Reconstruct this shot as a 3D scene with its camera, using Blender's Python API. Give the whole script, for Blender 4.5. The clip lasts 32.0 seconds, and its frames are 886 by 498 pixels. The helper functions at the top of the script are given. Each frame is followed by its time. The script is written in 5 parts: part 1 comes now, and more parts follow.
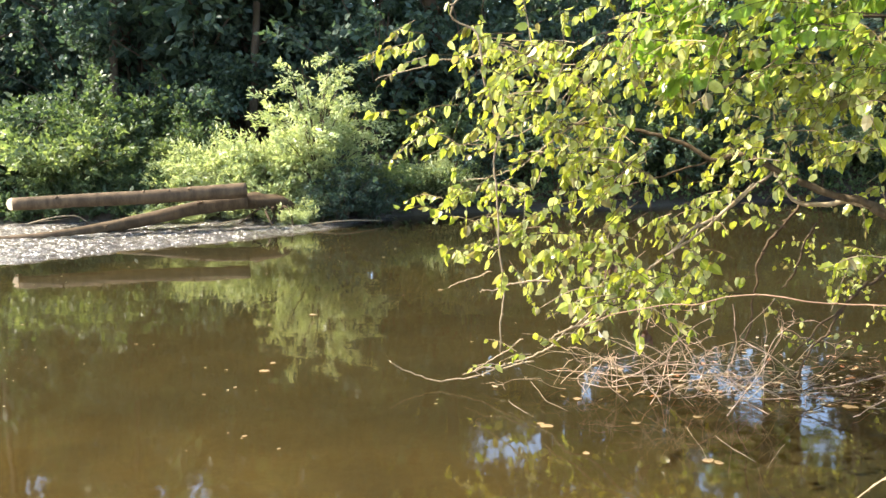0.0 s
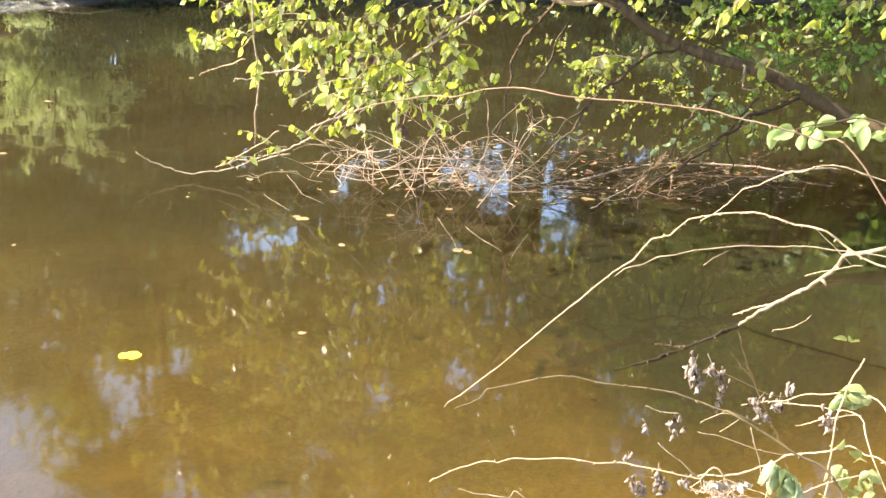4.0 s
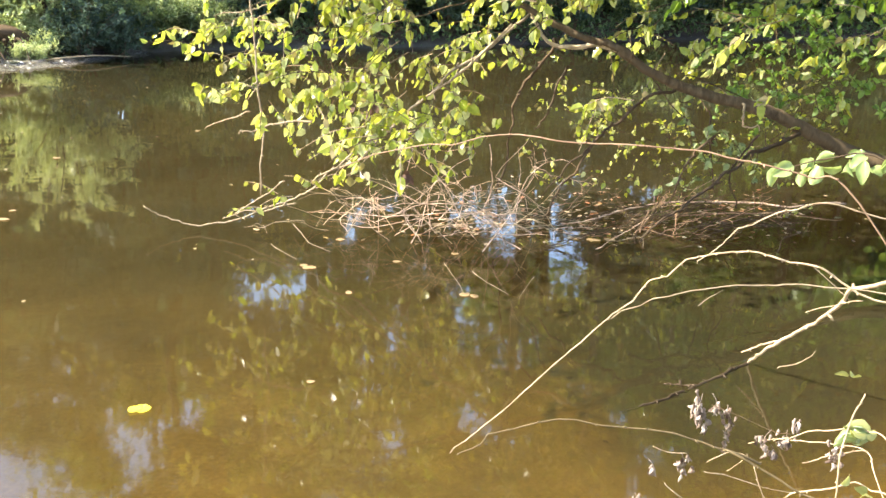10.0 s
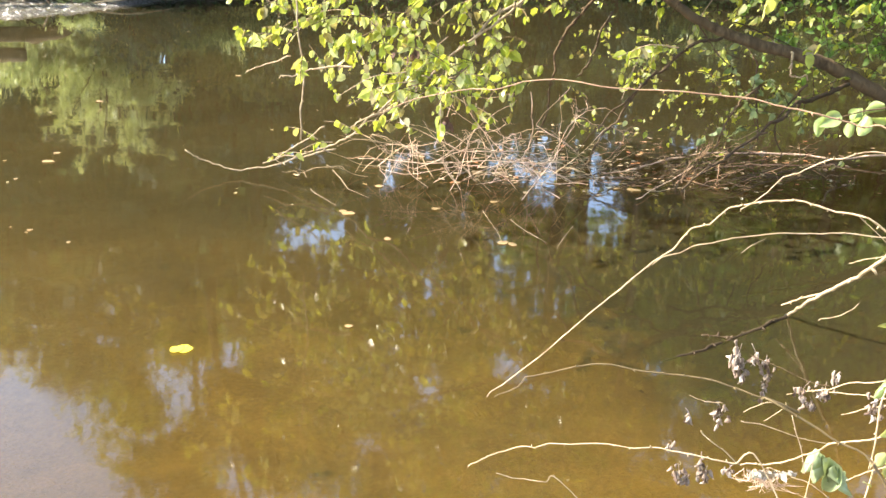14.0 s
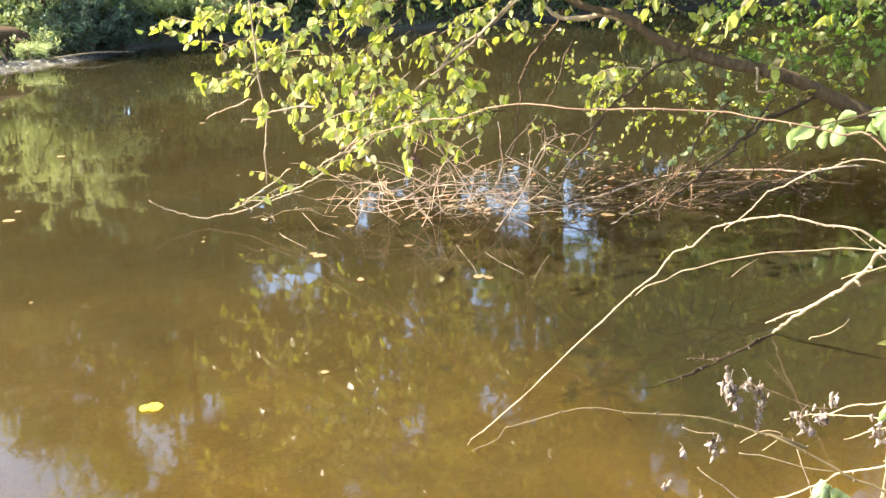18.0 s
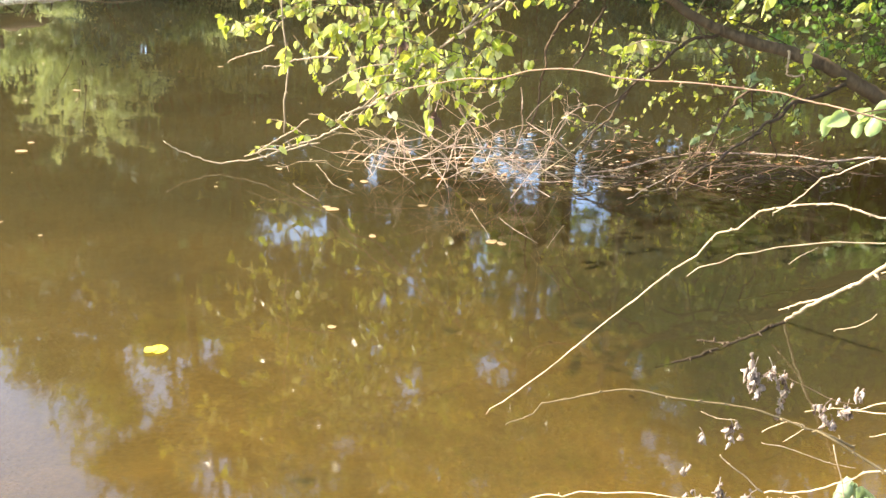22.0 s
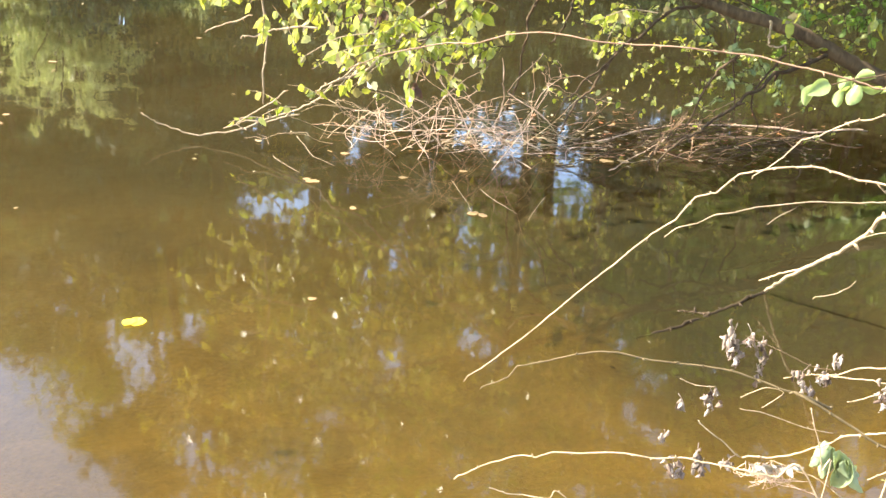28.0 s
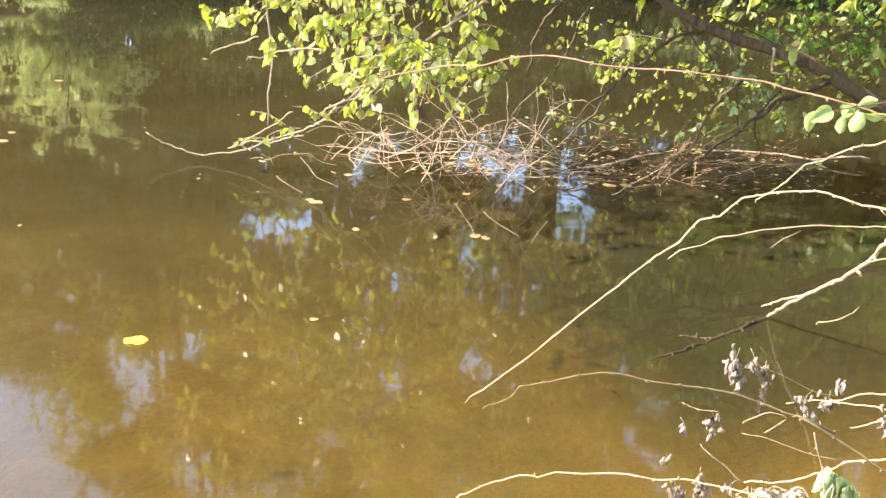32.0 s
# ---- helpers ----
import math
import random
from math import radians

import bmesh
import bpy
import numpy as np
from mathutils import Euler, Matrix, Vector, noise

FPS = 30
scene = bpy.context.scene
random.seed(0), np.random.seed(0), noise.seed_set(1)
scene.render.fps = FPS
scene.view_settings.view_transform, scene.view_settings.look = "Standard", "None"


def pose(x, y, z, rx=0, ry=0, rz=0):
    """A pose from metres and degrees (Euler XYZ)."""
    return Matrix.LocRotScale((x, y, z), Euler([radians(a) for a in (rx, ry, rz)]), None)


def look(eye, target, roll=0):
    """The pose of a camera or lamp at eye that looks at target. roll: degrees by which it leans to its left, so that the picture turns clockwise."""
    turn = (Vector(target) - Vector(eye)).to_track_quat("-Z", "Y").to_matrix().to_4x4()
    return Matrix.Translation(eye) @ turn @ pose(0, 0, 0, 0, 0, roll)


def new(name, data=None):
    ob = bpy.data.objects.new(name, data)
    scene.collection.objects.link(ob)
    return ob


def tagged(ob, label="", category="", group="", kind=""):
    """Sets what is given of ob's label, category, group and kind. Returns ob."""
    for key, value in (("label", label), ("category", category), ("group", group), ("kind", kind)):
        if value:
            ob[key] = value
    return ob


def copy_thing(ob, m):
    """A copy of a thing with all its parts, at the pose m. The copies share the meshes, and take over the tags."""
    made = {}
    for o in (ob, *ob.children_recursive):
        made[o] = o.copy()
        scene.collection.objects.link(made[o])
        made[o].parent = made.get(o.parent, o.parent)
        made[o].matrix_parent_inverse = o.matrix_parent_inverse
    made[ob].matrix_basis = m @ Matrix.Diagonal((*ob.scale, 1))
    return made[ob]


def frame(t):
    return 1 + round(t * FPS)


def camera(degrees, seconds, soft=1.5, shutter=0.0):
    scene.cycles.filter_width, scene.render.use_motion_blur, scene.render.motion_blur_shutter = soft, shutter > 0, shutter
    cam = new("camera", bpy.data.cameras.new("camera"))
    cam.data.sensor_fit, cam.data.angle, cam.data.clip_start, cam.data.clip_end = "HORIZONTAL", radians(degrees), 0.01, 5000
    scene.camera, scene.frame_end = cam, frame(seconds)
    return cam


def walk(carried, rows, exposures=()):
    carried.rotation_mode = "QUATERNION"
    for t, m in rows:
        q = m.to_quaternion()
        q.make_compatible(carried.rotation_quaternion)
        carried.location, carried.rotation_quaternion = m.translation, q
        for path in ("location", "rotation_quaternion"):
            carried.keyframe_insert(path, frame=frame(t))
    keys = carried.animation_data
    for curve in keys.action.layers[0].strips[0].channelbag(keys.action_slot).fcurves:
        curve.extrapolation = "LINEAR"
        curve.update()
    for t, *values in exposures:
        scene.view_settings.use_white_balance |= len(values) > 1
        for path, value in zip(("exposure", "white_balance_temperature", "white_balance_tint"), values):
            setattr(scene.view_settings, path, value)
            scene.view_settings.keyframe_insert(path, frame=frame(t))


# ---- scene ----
# ---------- camera ----------
cam = camera(49.2, 32.0, soft=1.5)
PATH = [
    (0, (0.006, -0.136, 1.950), (-0.4185, 1.7930, 1.6383), -0.66),
    (0.5, (0.003, -0.139, 1.932), (-0.2898, 1.8125, 1.6065), 1.02),
    (1, (0.008, -0.152, 1.930), (-0.3484, 1.7952, 1.6438), 0.53),
    (1.5, (0.011, -0.158, 1.933), (-0.3658, 1.7826, 1.6276), -0.07),
    (2, (0.008, -0.142, 1.938), (-0.2448, 1.8128, 1.5986), 1.54),
    (2.5, (0.000, -0.113, 1.949), (-0.1152, 1.8353, 1.5098), 1.77),
    (3, (0.001, -0.083, 1.941), (0.0161, 1.8344, 1.3706), 3.09),
    (3.5, (-0.000, -0.067, 1.931), (0.0620, 1.8256, 1.2888), 3.65),
    (4, (0.000, -0.054, 1.922), (0.0868, 1.8141, 1.2140), 3.88),
    (4.5, (-0.005, -0.051, 1.922), (0.0512, 1.8001, 1.1682), 3.62),
    (6.5, (-0.008, -0.040, 1.906), (0.0041, 1.7979, 1.1175), 4.23),
    (7, (-0.005, -0.033, 1.914), (0.0154, 1.8180, 1.1571), 3.68),
    (7.5, (-0.005, -0.026, 1.917), (0.0077, 1.8268, 1.1646), 3.40),
    (8, (-0.004, -0.024, 1.921), (0.0215, 1.8335, 1.1801), 3.38),
    (8.5, (-0.001, -0.031, 1.920), (0.0354, 1.8312, 1.1909), 3.19),
    (9, (0.005, -0.044, 1.922), (0.0639, 1.8232, 1.2062), 3.39),
    (9.5, (0.014, -0.056, 1.927), (0.1084, 1.8288, 1.2660), 3.09),
    (10, (0.014, -0.074, 1.935), (0.0791, 1.8256, 1.3116), 2.11),
    (10.5, (0.012, -0.094, 1.935), (-0.0058, 1.8155, 1.3404), 2.16),
    (11, (0.012, -0.093, 1.936), (0.0132, 1.8086, 1.3161), 2.58),
    (11.5, (0.014, -0.081, 1.935), (0.0223, 1.8057, 1.2711), 2.09),
    (12, (0.010, -0.074, 1.929), (0.0398, 1.7942, 1.2168), 2.73),
    (12.5, (0.004, -0.073, 1.926), (0.0466, 1.7854, 1.1883), 3.53),
    (13, (0.008, -0.071, 1.926), (0.0303, 1.7871, 1.1863), 3.28),
    (13.5, (0.011, -0.077, 1.928), (0.0064, 1.7870, 1.2034), 2.46),
    (15.5, (0.009, -0.071, 1.925), (0.0013, 1.7901, 1.1924), 1.87),
    (16, (0.008, -0.069, 1.925), (-0.0077, 1.7911, 1.1904), 1.96),
    (16.5, (0.007, -0.068, 1.925), (-0.0221, 1.7911, 1.1889), 2.08),
    (17, (0.003, -0.026, 1.920), (0.0047, 1.8424, 1.2060), 2.38),
    (17.5, (0.014, 0.024, 1.900), (0.0682, 1.8973, 1.2016), 0.30),
    (18, (0.029, 0.034, 1.893), (0.0651, 1.9224, 1.2363), -0.72),
    (18.5, (0.026, 0.032, 1.888), (0.0678, 1.9117, 1.2063), -0.58),
    (19, (0.022, 0.041, 1.884), (0.0806, 1.9070, 1.1665), -0.33),
    (19.5, (0.001, 0.073, 1.876), (0.0388, 1.9495, 1.1866), 1.72),
    (20, (-0.006, 0.084, 1.879), (0.0506, 1.9594, 1.1873), 2.22),
    (20.5, (-0.014, 0.084, 1.879), (0.0135, 1.9530, 1.1679), 3.13),
    (21, (-0.020, 0.080, 1.877), (0.0046, 1.9452, 1.1557), 3.37),
    (21.5, (-0.022, 0.076, 1.880), (0.0069, 1.9390, 1.1528), 3.46),
    (22, (-0.018, 0.082, 1.876), (0.0106, 1.9433, 1.1458), 3.40),
    (22.5, (-0.015, 0.083, 1.877), (0.0166, 1.9442, 1.1455), 3.36),
    (23, (-0.017, 0.089, 1.872), (0.0140, 1.9499, 1.1399), 3.31),
    (23.5, (-0.018, 0.091, 1.872), (0.0064, 1.9510, 1.1377), 3.35),
    (24, (-0.015, 0.095, 1.868), (0.0104, 1.9552, 1.1332), 3.34),
    (24.5, (-0.010, 0.094, 1.866), (0.0159, 1.9517, 1.1243), 3.20),
    (25, (-0.007, 0.091, 1.865), (0.0246, 1.9436, 1.1113), 3.30),
    (25.5, (-0.006, 0.095, 1.863), (0.0269, 1.9448, 1.1029), 3.20),
    (26, (-0.003, 0.097, 1.858), (0.0381, 1.9426, 1.0886), 3.27),
    (26.5, (-0.002, 0.098, 1.856), (0.0538, 1.9383, 1.0760), 3.44),
    (28.5, (-0.008, 0.095, 1.854), (0.0583, 1.9390, 1.0814), 3.69),
    (29, (-0.009, 0.094, 1.856), (0.0486, 1.9438, 1.0979), 3.79),
    (29.5, (-0.009, 0.098, 1.852), (0.0450, 1.9524, 1.1057), 3.97),
    (30, (-0.008, 0.100, 1.851), (0.0434, 1.9585, 1.1141), 4.03),
    (30.5, (-0.010, 0.097, 1.852), (0.0392, 1.9594, 1.1232), 4.03),
    (31, (-0.008, 0.095, 1.852), (0.0426, 1.9568, 1.1225), 4.09),
    (31.5, (-0.008, 0.095, 1.850), (0.0509, 1.9553, 1.1184), 4.17),
    (32, (-0.008, 0.093, 1.851), (0.0513, 1.9526, 1.1180), 4.24),
]
walk(cam, [(t, look(eye, target, roll)) for t, eye, target, roll in PATH],
     [(0, 2.58), (2.0, 2.6), (3.0, 2.72), (4.0, 2.93), (8.0, 2.93), (12.0, 2.9), (20.0, 2.95), (26.0, 3.03), (32.0, 3.02)])

# ---------- sky and sun ----------
SUN_AZ, SUN_EL = radians(-93), radians(46)      # azimuth from +y towards +x
SUN_DIR = Vector((math.sin(SUN_AZ) * math.cos(SUN_EL), math.cos(SUN_AZ) * math.cos(SUN_EL), math.sin(SUN_EL)))
world = bpy.data.worlds.new("sky")
scene.world = world
world.use_nodes = True
wn = world.node_tree
sky = wn.nodes.new("ShaderNodeTexSky")
sky.sky_type = "NISHITA"
sky.sun_disc = False
sky.sun_elevation = SUN_EL
sky.sun_rotation = SUN_AZ
sky.dust_density = 1.4
wn.links.new(sky.outputs[0], wn.nodes["Background"].inputs[0])
wn.nodes["Background"].inputs[1].default_value = 0.15
sun_data = bpy.data.lights.new("sun", "SUN")
sun_data.energy = 4.2
sun_data.angle = radians(0.53)
sun_data.color = (1.0, 0.91, 0.74)
sun = new("sun", sun_data)
sun.matrix_world = look(SUN_DIR * 40, (0, 0, 0))


# ---------- node helpers ----------
def material(name):
    m = bpy.data.materials.new(name)
    m.use_nodes = True
    nt = m.node_tree
    return m, nt, nt.nodes["Principled BSDF"], nt.nodes["Material Output"]


def node(nt, kind, **sockets):
    n = nt.nodes.new(kind)
    for k, v in sockets.items():
        n.inputs[k.replace("_", " ")].default_value = v
    return n


def ramp(nt, fac, *stops):
    n = nt.nodes.new("ShaderNodeValToRGB")
    el = n.color_ramp.elements
    while len(el) < len(stops):
        el.new(0.5)
    for e, (pos, col) in zip(el, stops):
        e.position, e.color = pos, (*col, 1)
    nt.links.new(fac, n.inputs[0])
    return n.outputs[0]


def noise_tex(nt, scale, detail=4.0, rough=0.55, coords="Object", stretch=None):
    tc = nt.nodes.new("ShaderNodeTexCoord")
    n = node(nt, "ShaderNodeTexNoise", Scale=scale, Detail=detail, Roughness=rough)
    src = tc.outputs[coords]
    if stretch:
        mp = nt.nodes.new("ShaderNodeMapping")
        mp.inputs["Scale"].default_value = stretch
        nt.links.new(src, mp.inputs[0])
        src = mp.outputs[0]
    nt.links.new(src, n.inputs["Vector"])
    return n.outputs["Fac"]


def bump(nt, height, strength, distance, target, normal=None):
    b = node(nt, "ShaderNodeBump", Strength=strength, Distance=distance)
    nt.links.new(height, b.inputs["Height"])
    if normal:
        nt.links.new(normal, b.inputs["Normal"])
    nt.links.new(b.outputs[0], target)
    return b.outputs[0]


def mixcol(nt, fac, a, b, mode="MIX"):
    n = nt.nodes.new("ShaderNodeMix")
    n.data_type, n.blend_type = "RGBA", mode
    for sock, v in ((n.inputs[0], fac), (n.inputs[6], a), (n.inputs[7], b)):
        if isinstance(v, (int, float)):
            sock.default_value = v
        elif isinstance(v, tuple):
            sock.default_value = (*v, 1)
        else:
            nt.links.new(v, sock)
    return n.outputs[2]


def leaf_material(name, cols, trans=0.45, rough=0.45, tint=(1.0, 1.0, 0.6)):
    """Leaves: each blade takes its own tone; light passes through them."""
    m, nt, bs, out = material(name)
    geo = nt.nodes.new("ShaderNodeNewGeometry")
    k = len(cols) - 1
    base = ramp(nt, geo.outputs["Random Per Island"], *[(i / k, c) for i, c in enumerate(cols)])
    blot = ramp(nt, noise_tex(nt, 35, 3), (0.35, (0.75, 0.75, 0.7)), (0.7, (1.1, 1.1, 1.1)))
    col = mixcol(nt, 1.0, base, blot, "MULTIPLY")
    nt.links.new(col, bs.inputs["Base Color"])
    bs.inputs["Roughness"].default_value = rough
    bs.inputs["Specular IOR Level"].default_value = 0.4
    tr = nt.nodes.new("ShaderNodeBsdfTranslucent")
    nt.links.new(mixcol(nt, 1.0, mixcol(nt, 1.0, col, tint, "MULTIPLY"), (1.7, 1.7, 1.7), "MULTIPLY"), tr.inputs[0])
    mx = node(nt, "ShaderNodeMixShader", Fac=trans)
    nt.links.new(bs.outputs[0], mx.inputs[1])
    nt.links.new(tr.outputs[0], mx.inputs[2])
    nt.links.new(mx.outputs[0], out.inputs[0])
    return m


def bark_material(name, dark, light, scale=14, rough=0.85, relief=0.006, moss=None):
    m, nt, bs, out = material(name)
    f1 = noise_tex(nt, scale, 6, 0.65, stretch=(1, 1, 0.35))
    col = ramp(nt, f1, (0.3, dark), (0.7, light))
    f2 = noise_tex(nt, scale * 0.16, 3)
    col = mixcol(nt, ramp(nt, f2, (0.45, (0, 0, 0)), (0.7, (1, 1, 1))), col, moss or tuple(0.6 * a for a in light))
    rnd = nt.nodes.new("ShaderNodeObjectInfo").outputs["Random"]
    col = mixcol(nt, 1.0, col, ramp(nt, rnd, (0, (0.75, 0.75, 0.75)), (1, (1.2, 1.15, 1.1))), "MULTIPLY")
    nt.links.new(col, bs.inputs["Base Color"])
    bs.inputs["Roughness"].default_value = rough
    bs.inputs["Specular IOR Level"].default_value = 0.15
    bump(nt, f1, 0.8, relief, bs.inputs["Normal"])
    return m


# ---------- materials ----------
def make_water(name, swell, fine, gloss, high=0.03, low=0.006, grain=9, silt_a=(0.036, 0.031, 0.012), silt_b=(0.058, 0.045, 0.016), cloud=0.38):
    m, nt, bs, out = material(name)
    nt.nodes.remove(bs)
    tc = nt.nodes.new("ShaderNodeTexCoord")
    # slow swell, fine ripples
    f1 = noise_tex(nt, 1.6, 2, 0.5, stretch=(0.7, 1.3, 1))
    f2 = noise_tex(nt, grain, 3, 0.5, stretch=(0.8, 1.4, 1))
    b1 = node(nt, "ShaderNodeBump", Strength=swell, Distance=high)
    nt.links.new(f1, b1.inputs["Height"])
    b2 = node(nt, "ShaderNodeBump", Strength=fine, Distance=low)
    nt.links.new(f2, b2.inputs["Height"])
    nt.links.new(b1.outputs[0], b2.inputs["Normal"])
    gl = node(nt, "ShaderNodeBsdfGlossy", Roughness=gloss, Color=(1, 1, 1, 1))
    nt.links.new(b2.outputs[0], gl.inputs["Normal"])
    silt = noise_tex(nt, 0.55, 5, 0.6)
    murk = node(nt, "ShaderNodeBsdfDiffuse")
    nt.links.new(ramp(nt, silt, (0.3, silt_a), (0.7, silt_b)), murk.inputs[0])
    tr = node(nt, "ShaderNodeBsdfTransparent", Color=(0.73, 0.59, 0.287, 1))
    body = node(nt, "ShaderNodeMixShader", Fac=cloud)
    nt.links.new(tr.outputs[0], body.inputs[1])
    nt.links.new(murk.outputs[0], body.inputs[2])
    fr = node(nt, "ShaderNodeFresnel", IOR=1.42)
    nt.links.new(b2.outputs[0], fr.inputs["Normal"])
    mx = nt.nodes.new("ShaderNodeMixShader")
    nt.links.new(fr.outputs[0], mx.inputs[0])
    nt.links.new(body.outputs[0], mx.inputs[1])
    nt.links.new(gl.outputs[0], mx.inputs[2])
    nt.links.new(mx.outputs[0], out.inputs[0])
    return m


def make_ground():
    """Silt and leaf litter; wet and glossy where it lies at the water."""
    m, nt, bs, out = material("silt and litter")
    f1 = noise_tex(nt, 3.0, 8, 0.6)
    f2 = noise_tex(nt, 40, 4, 0.6)
    col = ramp(nt, f1, (0.25, (0.055, 0.040, 0.022)), (0.5, (0.14, 0.10, 0.055)), (0.75, (0.22, 0.165, 0.09)))
    col = mixcol(nt, 1.0, col, ramp(nt, f2, (0.3, (0.6, 0.6, 0.6)), (0.7, (1.25, 1.25, 1.2))), "MULTIPLY")
    nt.links.new(col, bs.inputs["Base Color"])
    geo = nt.nodes.new("ShaderNodeNewGeometry")
    sep = nt.nodes.new("ShaderNodeSeparateXYZ")
    nt.links.new(geo.outputs["Position"], sep.inputs[0])
    # golden near shallows, dark mud bar; the channel's dimming with depth is painted in
    near_bed = nt.nodes.new("ShaderNodeMapRange")
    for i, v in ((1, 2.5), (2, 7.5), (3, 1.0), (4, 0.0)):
        near_bed.inputs[i].default_value = v
    nt.links.new(sep.outputs[1], near_bed.inputs[0])
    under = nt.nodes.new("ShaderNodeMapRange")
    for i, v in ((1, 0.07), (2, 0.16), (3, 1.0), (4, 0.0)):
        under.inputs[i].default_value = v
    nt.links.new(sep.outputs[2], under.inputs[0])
    # mud: mask that paints the shade beside the near bank into the bed
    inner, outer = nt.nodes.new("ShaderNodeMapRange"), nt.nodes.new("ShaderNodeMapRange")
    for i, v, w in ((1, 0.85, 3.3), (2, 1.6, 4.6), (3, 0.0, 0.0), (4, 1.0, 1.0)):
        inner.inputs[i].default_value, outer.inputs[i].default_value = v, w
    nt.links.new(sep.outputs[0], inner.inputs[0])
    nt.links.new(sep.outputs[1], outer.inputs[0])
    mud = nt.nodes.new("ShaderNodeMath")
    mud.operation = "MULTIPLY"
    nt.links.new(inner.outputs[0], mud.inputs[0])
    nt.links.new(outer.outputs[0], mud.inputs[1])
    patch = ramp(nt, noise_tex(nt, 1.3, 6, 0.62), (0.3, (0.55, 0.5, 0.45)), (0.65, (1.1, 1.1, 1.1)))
    bed = mixcol(nt, near_bed.outputs[0], (0.045, 0.038, 0.026), (0.285, 0.222, 0.075))
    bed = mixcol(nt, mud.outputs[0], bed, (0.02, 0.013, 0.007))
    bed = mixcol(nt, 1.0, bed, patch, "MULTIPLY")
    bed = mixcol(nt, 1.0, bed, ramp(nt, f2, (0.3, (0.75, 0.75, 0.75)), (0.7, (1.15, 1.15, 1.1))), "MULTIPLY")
    # far bank soil darkened: shade under logs and overhang, put in the colour
    bank_shade = nt.nodes.new("ShaderNodeMapRange")
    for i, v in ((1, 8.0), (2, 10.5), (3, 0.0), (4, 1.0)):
        bank_shade.inputs[i].default_value = v
    nt.links.new(sep.outputs[1], bank_shade.inputs[0])
    col = mixcol(nt, bank_shade.outputs[0], col, mixcol(nt, 1.0, col, (0.42, 0.38, 0.36), "MULTIPLY"))
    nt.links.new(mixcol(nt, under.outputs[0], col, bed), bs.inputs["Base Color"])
    mr = nt.nodes.new("ShaderNodeMapRange")
    for i, v in ((1, 0.03), (2, 0.09), (3, 0.7), (4, 0.92)):
        mr.inputs[i].default_value = v
    nt.links.new(sep.outputs[2], mr.inputs[0])
    nt.links.new(mr.outputs[0], bs.inputs["Roughness"])
    b = bump(nt, f1, 0.7, 0.05, bs.inputs["Normal"])
    b = bump(nt, f2, 0.9, 0.012, bs.inputs["Normal"], b)
    bump(nt, noise_tex(nt, 16, 3, 0.6, stretch=(0.6, 1.6, 1)), 0.15, 0.02, bs.inputs["Normal"], b)
    return m


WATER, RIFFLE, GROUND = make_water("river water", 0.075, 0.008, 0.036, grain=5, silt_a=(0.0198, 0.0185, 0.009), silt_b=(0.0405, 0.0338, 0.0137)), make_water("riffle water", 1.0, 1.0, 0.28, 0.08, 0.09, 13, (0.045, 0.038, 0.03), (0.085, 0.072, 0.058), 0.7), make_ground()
LEAF_SUN = leaf_material("yellowing leaves", [(0.28, 0.30, 0.04), (0.15, 0.20, 0.035), (0.37, 0.355, 0.06), (0.12, 0.17, 0.03), (0.45, 0.41, 0.06), (0.25, 0.28, 0.08), (0.42, 0.42, 0.24), (0.36, 0.36, 0.17), (0.13, 0.10, 0.045), (0.19, 0.25, 0.05)], 0.48, 0.26)
LEAF_GREEN = leaf_material("green leaves", [(0.07, 0.13, 0.022), (0.11, 0.18, 0.03), (0.08, 0.14, 0.03), (0.16, 0.23, 0.04)], 0.45, 0.4)
# lit copy of the green leaves: sunlight put into the colour
LEAF_GREEN_LIT = leaf_material("bright green leaves", [(0.14, 0.23, 0.03), (0.20, 0.29, 0.04), (0.11, 0.19, 0.03), (0.27, 0.33, 0.06)], 0.5, 0.3)
LEAF_WILLOW = leaf_material("pale willow leaves", [(0.10, 0.135, 0.05), (0.14, 0.18, 0.075), (0.08, 0.115, 0.04), (0.21, 0.245, 0.11)], 0.4, 0.45)
LEAF_MID = leaf_material("grey-green leaves", [(0.045, 0.075, 0.033), (0.065, 0.098, 0.042), (0.05, 0.08, 0.034), (0.12, 0.16, 0.065)], 0.4, 0.55)
LEAF_BUSH = leaf_material("silvery willow leaves", [(0.30, 0.34, 0.18), (0.38, 0.42, 0.24), (0.20, 0.25, 0.10), (0.46, 0.49, 0.32)], 0.4, 0.4)
# dark and bluish: the shade and haze of the wood are in this colour
LEAF_SHADED = leaf_material("forest leaves", [(0.032, 0.058, 0.044), (0.045, 0.076, 0.052), (0.066, 0.10, 0.06), (0.036, 0.064, 0.054)], 0.4, 0.6)
# lit copy for the high crowns, with sunlight in the colour
LEAF_CROWN_LIT = leaf_material("sunlit crown leaves", [(0.15, 0.17, 0.03), (0.22, 0.23, 0.04), (0.12, 0.15, 0.03), (0.27, 0.25, 0.05)], 0.5, 0.4)
BARK = bark_material("grey-brown bark", (0.045, 0.034, 0.023), (0.12, 0.092, 0.065))
BARK_LIMB = bark_material("limb bark", (0.022, 0.015, 0.008), (0.105, 0.075, 0.042), 26, 0.85, 0.012)
TWIG_PALE = bark_material("bleached twig", (0.14, 0.10, 0.058), (0.36, 0.285, 0.18), 60, 0.7, 0.001)
TWIG_OLIVE = bark_material("olive-brown stem", (0.05, 0.037, 0.017), (0.15, 0.11, 0.052), 50, 0.7, 0.001)
